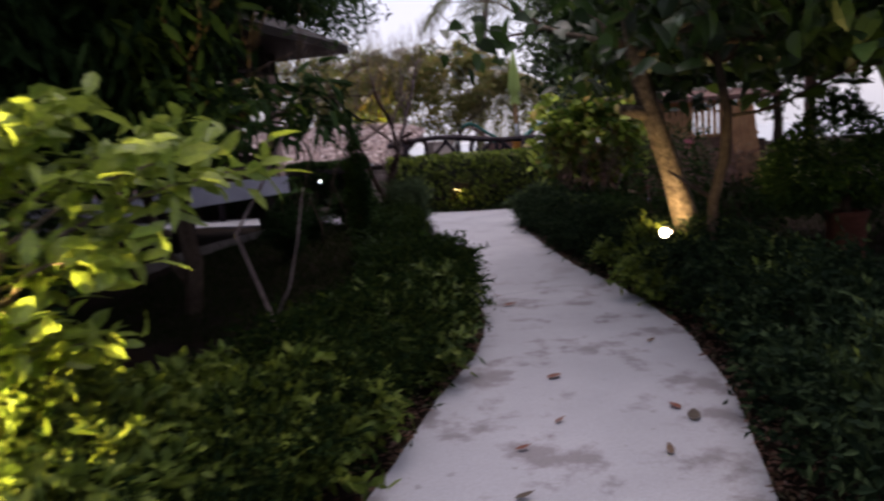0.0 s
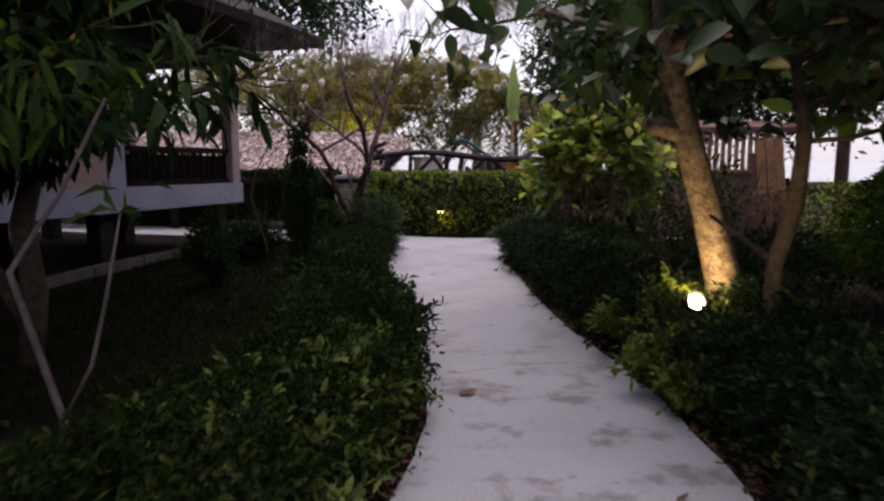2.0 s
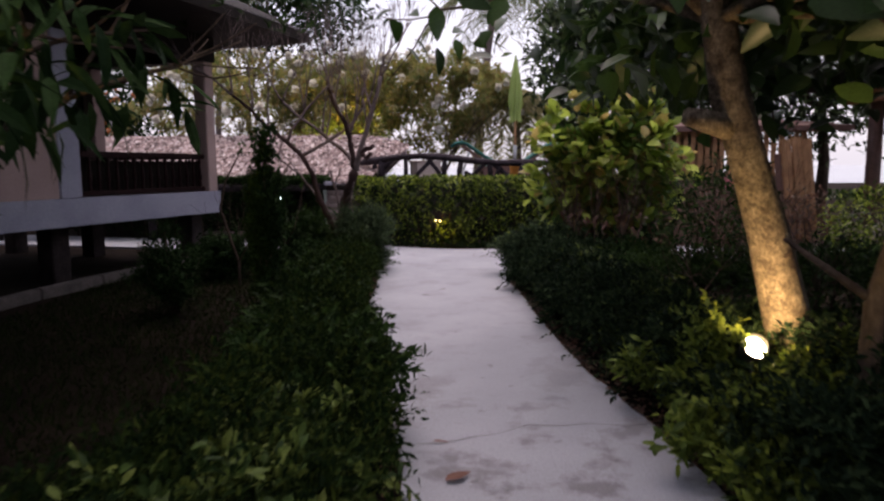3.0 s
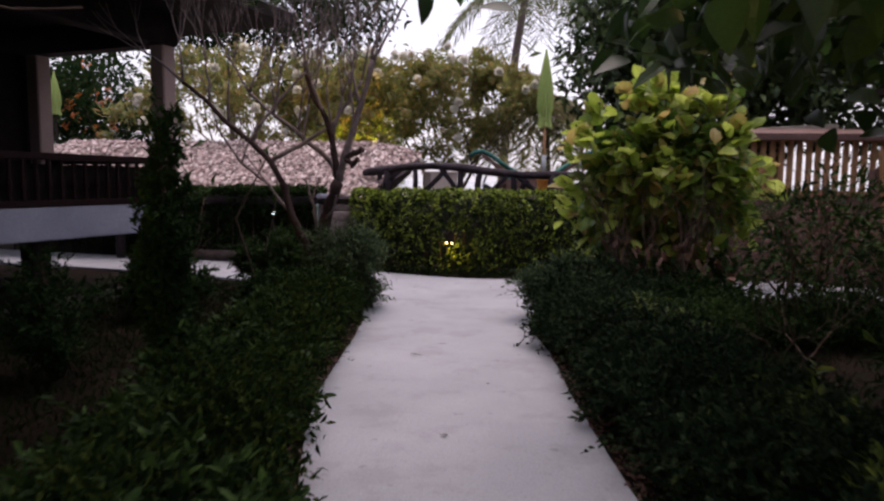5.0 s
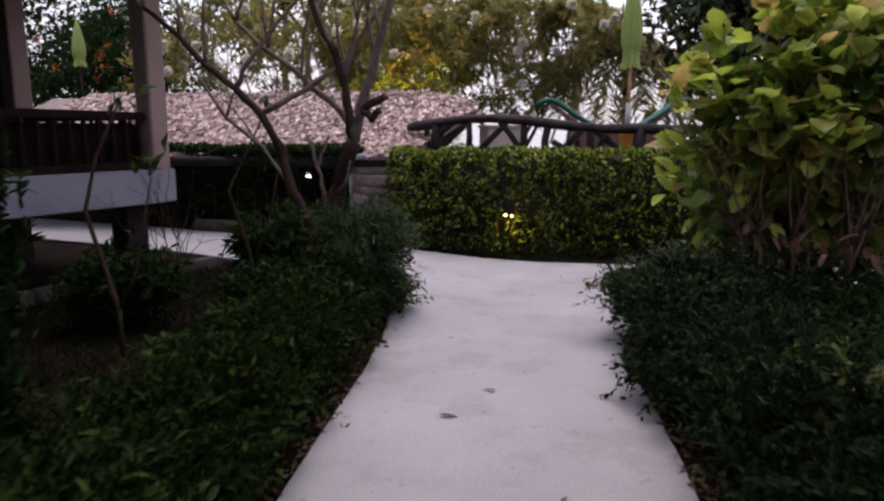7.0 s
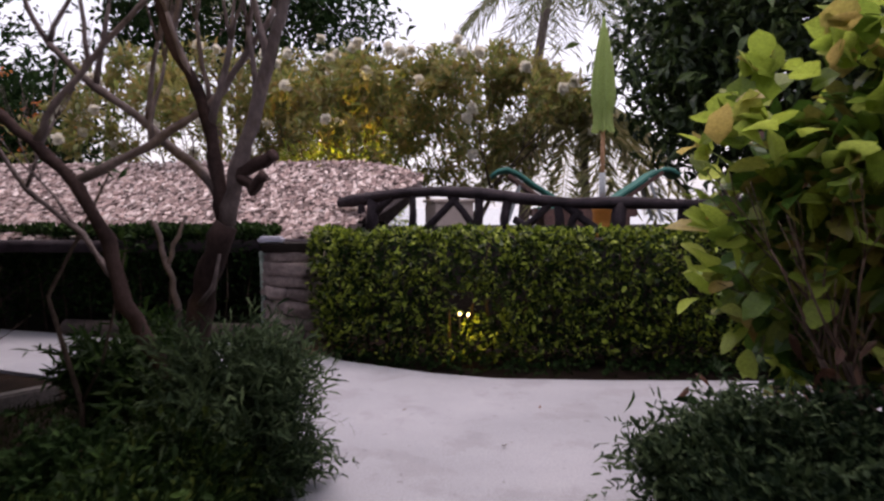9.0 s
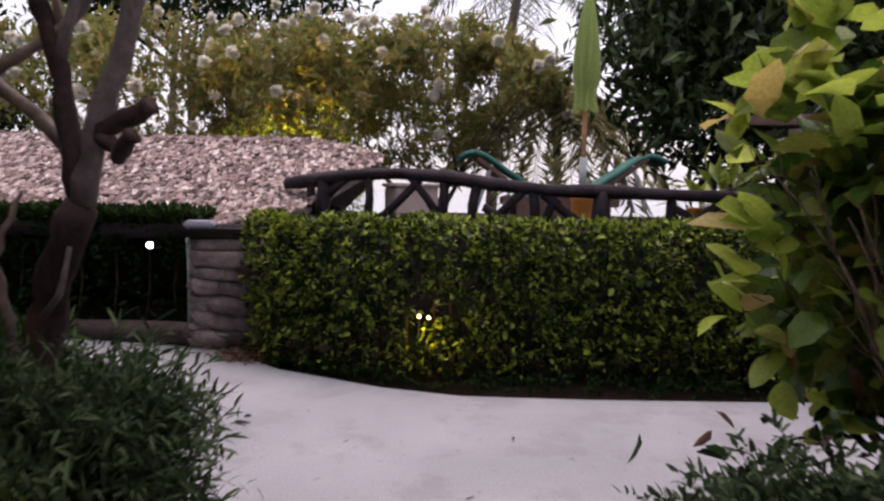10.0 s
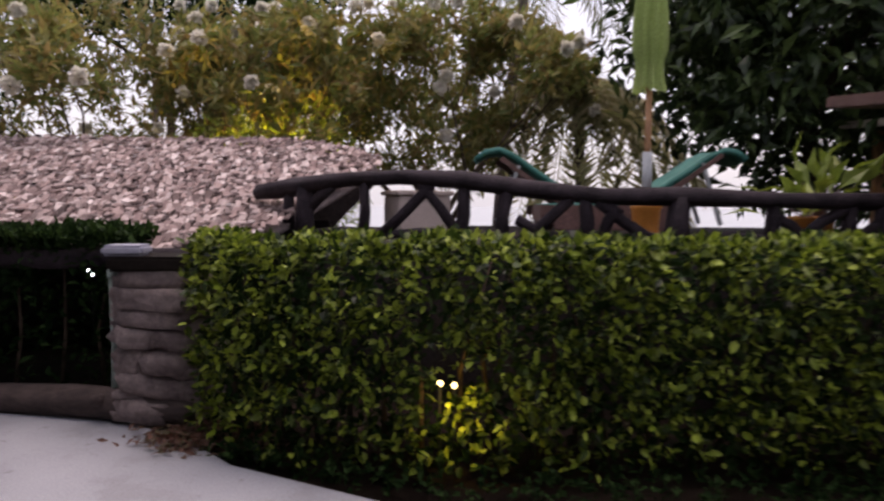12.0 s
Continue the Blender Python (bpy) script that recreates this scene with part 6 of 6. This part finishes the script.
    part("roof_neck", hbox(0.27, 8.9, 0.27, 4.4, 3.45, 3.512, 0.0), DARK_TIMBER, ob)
    return ob, roof, lo, hi


BUNGALOW, ROOF, EAVE, RIDGE = bungalow()


def roof_courses():
    """Rows of shingle on the two slopes that face the garden."""
    for a, b, c, d in ((EAVE[0], EAVE[1], RIDGE[1], RIDGE[0]), (EAVE[3], EAVE[0], RIDGE[0], RIDGE[0])):
        a, b, c, d = (Vector(p) for p in (a, b, c, d))
        n = (b - a).cross(d - a).normalized()
        rows = 22
        for j in range(rows):
            s0, s1 = j / rows, min(1, (j + 1.15) / rows)
            l0, r0, l1, r1 = a.lerp(d, s0), b.lerp(c, s0), a.lerp(d, s1), b.lerp(c, s1)
            th = n * 0.03
            vs = [tuple(v) for v in (l0 + n * 0.005, r0 + n * 0.005, r1 + n * 0.004, l1 + n * 0.004, l0 + th, r0 + th, r1 + n * 0.008, l1 + n * 0.008)]
            part("shingle_course", (vs, [(4, 5, 6, 7), (0, 1, 5, 4), (1, 2, 6, 5), (3, 0, 4, 7)], 0), GREY_TILE, ROOF)


roof_courses()


def house_kerb():
    """The low pale edging along the bungalow's bed."""
    pts = [(-4.35, 9.2), (-4.2, 10.5), (-4.0, 11.5), (-3.75, 12.4), (-3.55, 13.1), (-3.2, 13.75), (-2.9, 14.2)]
    ob = thing("bed_edging", (0, 0, 0), "low pale concrete edging before the bungalow", "edging", kind="structure")
    for (x0, y0), (x1, y1) in zip(pts, pts[1:]):
        ln = math.hypot(x1 - x0, y1 - y0)
        part("edging_block", box(ln - 0.02, 0.12, 0.14, ((x0 + x1) / 2, (y0 + y1) / 2, 0.03), 0.015, math.degrees(math.atan2(y1 - y0, x1 - x0))), OLD_KERB, ob)


house_kerb()


# ---- timber cabin and open pavilion on the right ----
def cabin():
    ob = thing("timber_cabin", (0, 0, 0), "small cabin of orange-brown planks and slats", "cabin")
    part("wall", box(3.0, 0.2, 1.30, (5.6, 15.6, 0.60), 0.01), BROWN_TIMBER, ob)
    part("sill", box(3.1, 0.26, 0.07, (5.6, 15.55, 1.285), 0.01), ORANGE_TIMBER, ob)
    part("lintel", box(3.3, 0.28, 0.09, (5.65, 15.55, 2.10), 0.01), ORANGE_TIMBER, ob)
    for k in range(22):
        x = 4.18 + k * 0.135
        part("slat", box(0.085, 0.035, 0.76, (x, 15.55 + rng.uniform(-0.01, 0.01), 1.69), 0.008, rng.uniform(-3, 3)), ORANGE_TIMBER, ob)
    for k in range(6):
        part("plank", box(0.085, 0.05, 1.75, (6.28 + k * 0.088, 14.6 + 0.02 * (k % 2), 1.02 + rng.uniform(-0.03, 0.03)), 0.01, 0, (0, -7)), ORANGE_TIMBER, ob)
    part("column", box(0.5, 0.2, 1.7, (6.5, 14.75, 0.82), 0.01, 0, (0, -7)), BROWN_TIMBER, ob)
    part("roof", box(4.2, 2.6, 0.10, (5.7, 16.6, 2.24), 0.01, 0, (6, 0)), BROWN_TIMBER, ob)


cabin()


def terrace_hut():
    ob = thing("terrace_kiosk", (0, 0, 0), "small wooden kiosk with lit orange wall on the terrace", "kiosk")
    part("roof", box(2.4, 2.0, 0.09, (6.45, 19.6, 2.52), 0.01, 0, (4, -4)), PALE_TIMBER, ob, "pale weathered roof edge")
    part("post", tube([(5.45, 19.0, 1.1), (5.52, 19.0, 1.7), (5.42, 19.0, 2.48)], (0.10, 0.11, 0.09), 10, 0.3), BROWN_TIMBER, ob)
    part("back_wall", box(1.8, 0.1, 1.3, (6.5, 20.4, 1.77), 0.01), ORANGE_TIMBER, ob)


PALE_TIMBER = two_scale("pale_weathered_timber", (0.35, 0.30, 0.24), (0.48, 0.42, 0.34), 4, 40, 0.8, 0.3, 0.004)
terrace_hut()


def pavilion():
    ob = thing("open_pavilion", (0, 0, 0), "open pavilion with round posts and a red counter", "pavilion")
    for x, y in ((8.35, 12.5), (9.25, 13.6), (10.3, 12.5), (8.6, 16.0), (11.2, 16.0)):
        part("post", tube([(x, y, -0.05), (x, y, 2.8)], (0.14, 0.125), 12, 0.08), BROWN_TIMBER, ob)
    part("counter", box(3.6, 0.45, 0.62, (10.5, 12.9, 0.78), 0.015), RED_PAINT, ob, "red painted counter front")
    part("counter_top", box(3.7, 0.55, 0.06, (10.5, 12.9, 1.125), 0.012), DARK_TIMBER, ob)
    part("plinth", box(3.8, 4.4, 0.35, (10.2, 14.6, 0.12), 0.02), BEIGE_BLOCK, ob)
    part("beam", box(4.8, 0.2, 0.22, (10.2, 12.5, 2.72), 0.012), ORANGE_TIMBER, ob)
    part("beam", box(0.2, 4.2, 0.22, (8.4, 14.5, 2.721), 0.012), ORANGE_TIMBER, ob)
    part("roof", box(5.6, 5.2, 0.12, (10.2, 14.5, 2.95), 0.012), DARK_TIMBER, ob)
    part("pilot_lamp", lathe([(0.0, -0.05), (0.05, -0.03), (0.05, 0.03), (0.0, 0.05)], 12, (9.9, 12.4, 2.02)), GREEN_GLASS, ob, "small lit green lamp")
    part("lamp_cord", tube([(9.9, 12.4, 2.06), (9.9, 12.4, 2.65)], (0.008, 0.008), 6), BLACK_METAL, ob)


pavilion()


# ---- litter on the path ----
def litter():
    spots = [(0.55, 4.0, 0.10, 20, 0), (1.18, 3.25, 0.12, 70, 0), (1.17, 3.41, 0.08, 120, 0), (0.49, 3.33, 0.07, 40, 2), (0.17, 10.47, 0.11, 5, 1), (0.45, 10.85, 0.09, 160, 1),
             (0.39, 6.38, 0.09, 0, 1), (0.46, 5.93, 0.13, 25, 0), (0.78, 9.7, 0.06, 60, 1), (0.55, 8.73, 0.06, 150, 1), (0.95, 2.9, 0.09, 80, 2), (0.25, 3.05, 0.08, 10, 2), (1.35, 4.6, 0.08, 35, 2), (0.2, 2.6, 0.09, 15, 2), (0.6, 13.2, 0.05, 20, 2), (0.9, 14.0, 0.05, 80, 2), (-0.1, 13.9, 0.04, 40, 2)]
    meshes = [one_leaf("fallen_leaf", 1.0, 0.55, DRY_LEAF, -0.12), one_leaf("fallen_leaf", 1.0, 0.28, DRY_LEAF, 0.1), one_leaf("fallen_leaf", 1.0, 0.4, DRY_LEAF, -0.2)]
    for x, y, s, a, k in spots:
        ob = new("fallen_leaf", meshes[k])
        ob.matrix_basis = pose(x, y, 0.012, 0, 0, a) @ Matrix.Scale(s, 4)
        tagged(ob, "dry fallen leaf lying on the concrete path", "fallen leaf", "fallen leaves on the path")


litter()


def soil_litter():
    n = 1500
    b = np.stack([rng.normal(-1.15, 0.18, n), rng.normal(15.95, 0.10, n), rng.random(n) * 0.05], 1)
    ob = leaf_object("leaf_litter", leaves(b, rng.normal(size=(n, 3)) * np.array([1, 1, 0.2]), 0.06, 0.03), RED_SHRUB, kind="stuff")
    tagged(ob, "red-brown dry leaf litter beside the hedge", "leaf litter")
    y = rng.uniform(1.0, 12.0, 2600)
    b = np.stack([right_edge(y) + rng.random(2600) ** 1.5 * 0.35, y, -0.02 + rng.random(2600) * 0.03], 1)
    y2 = rng.uniform(1.0, 12.0, 1800)
    b2 = np.stack([left_edge(y2) - rng.random(1800) ** 1.5 * 0.35, y2, -0.02 + rng.random(1800) * 0.03], 1)
    b = np.concatenate([b, b2])
    ob = leaf_object("leaf_litter", leaves(b, rng.normal(size=b.shape) * np.array([1, 1, 0.15]), 0.045, 0.02), RED_SHRUB, kind="stuff")
    tagged(ob, "small dry brown leaves along the path edges", "leaf litter")
    lump = one_leaf("fallen_bark", 0.28, 0.14, BARK, -0.3)
    ob = new("fallen_bark", lump)
    ob.matrix_basis = pose(-1.60, 12.45, 0.06, 10, 0, 20)
    tagged(ob, "curled pale bark piece lying on the grass", "bark")


soil_litter()
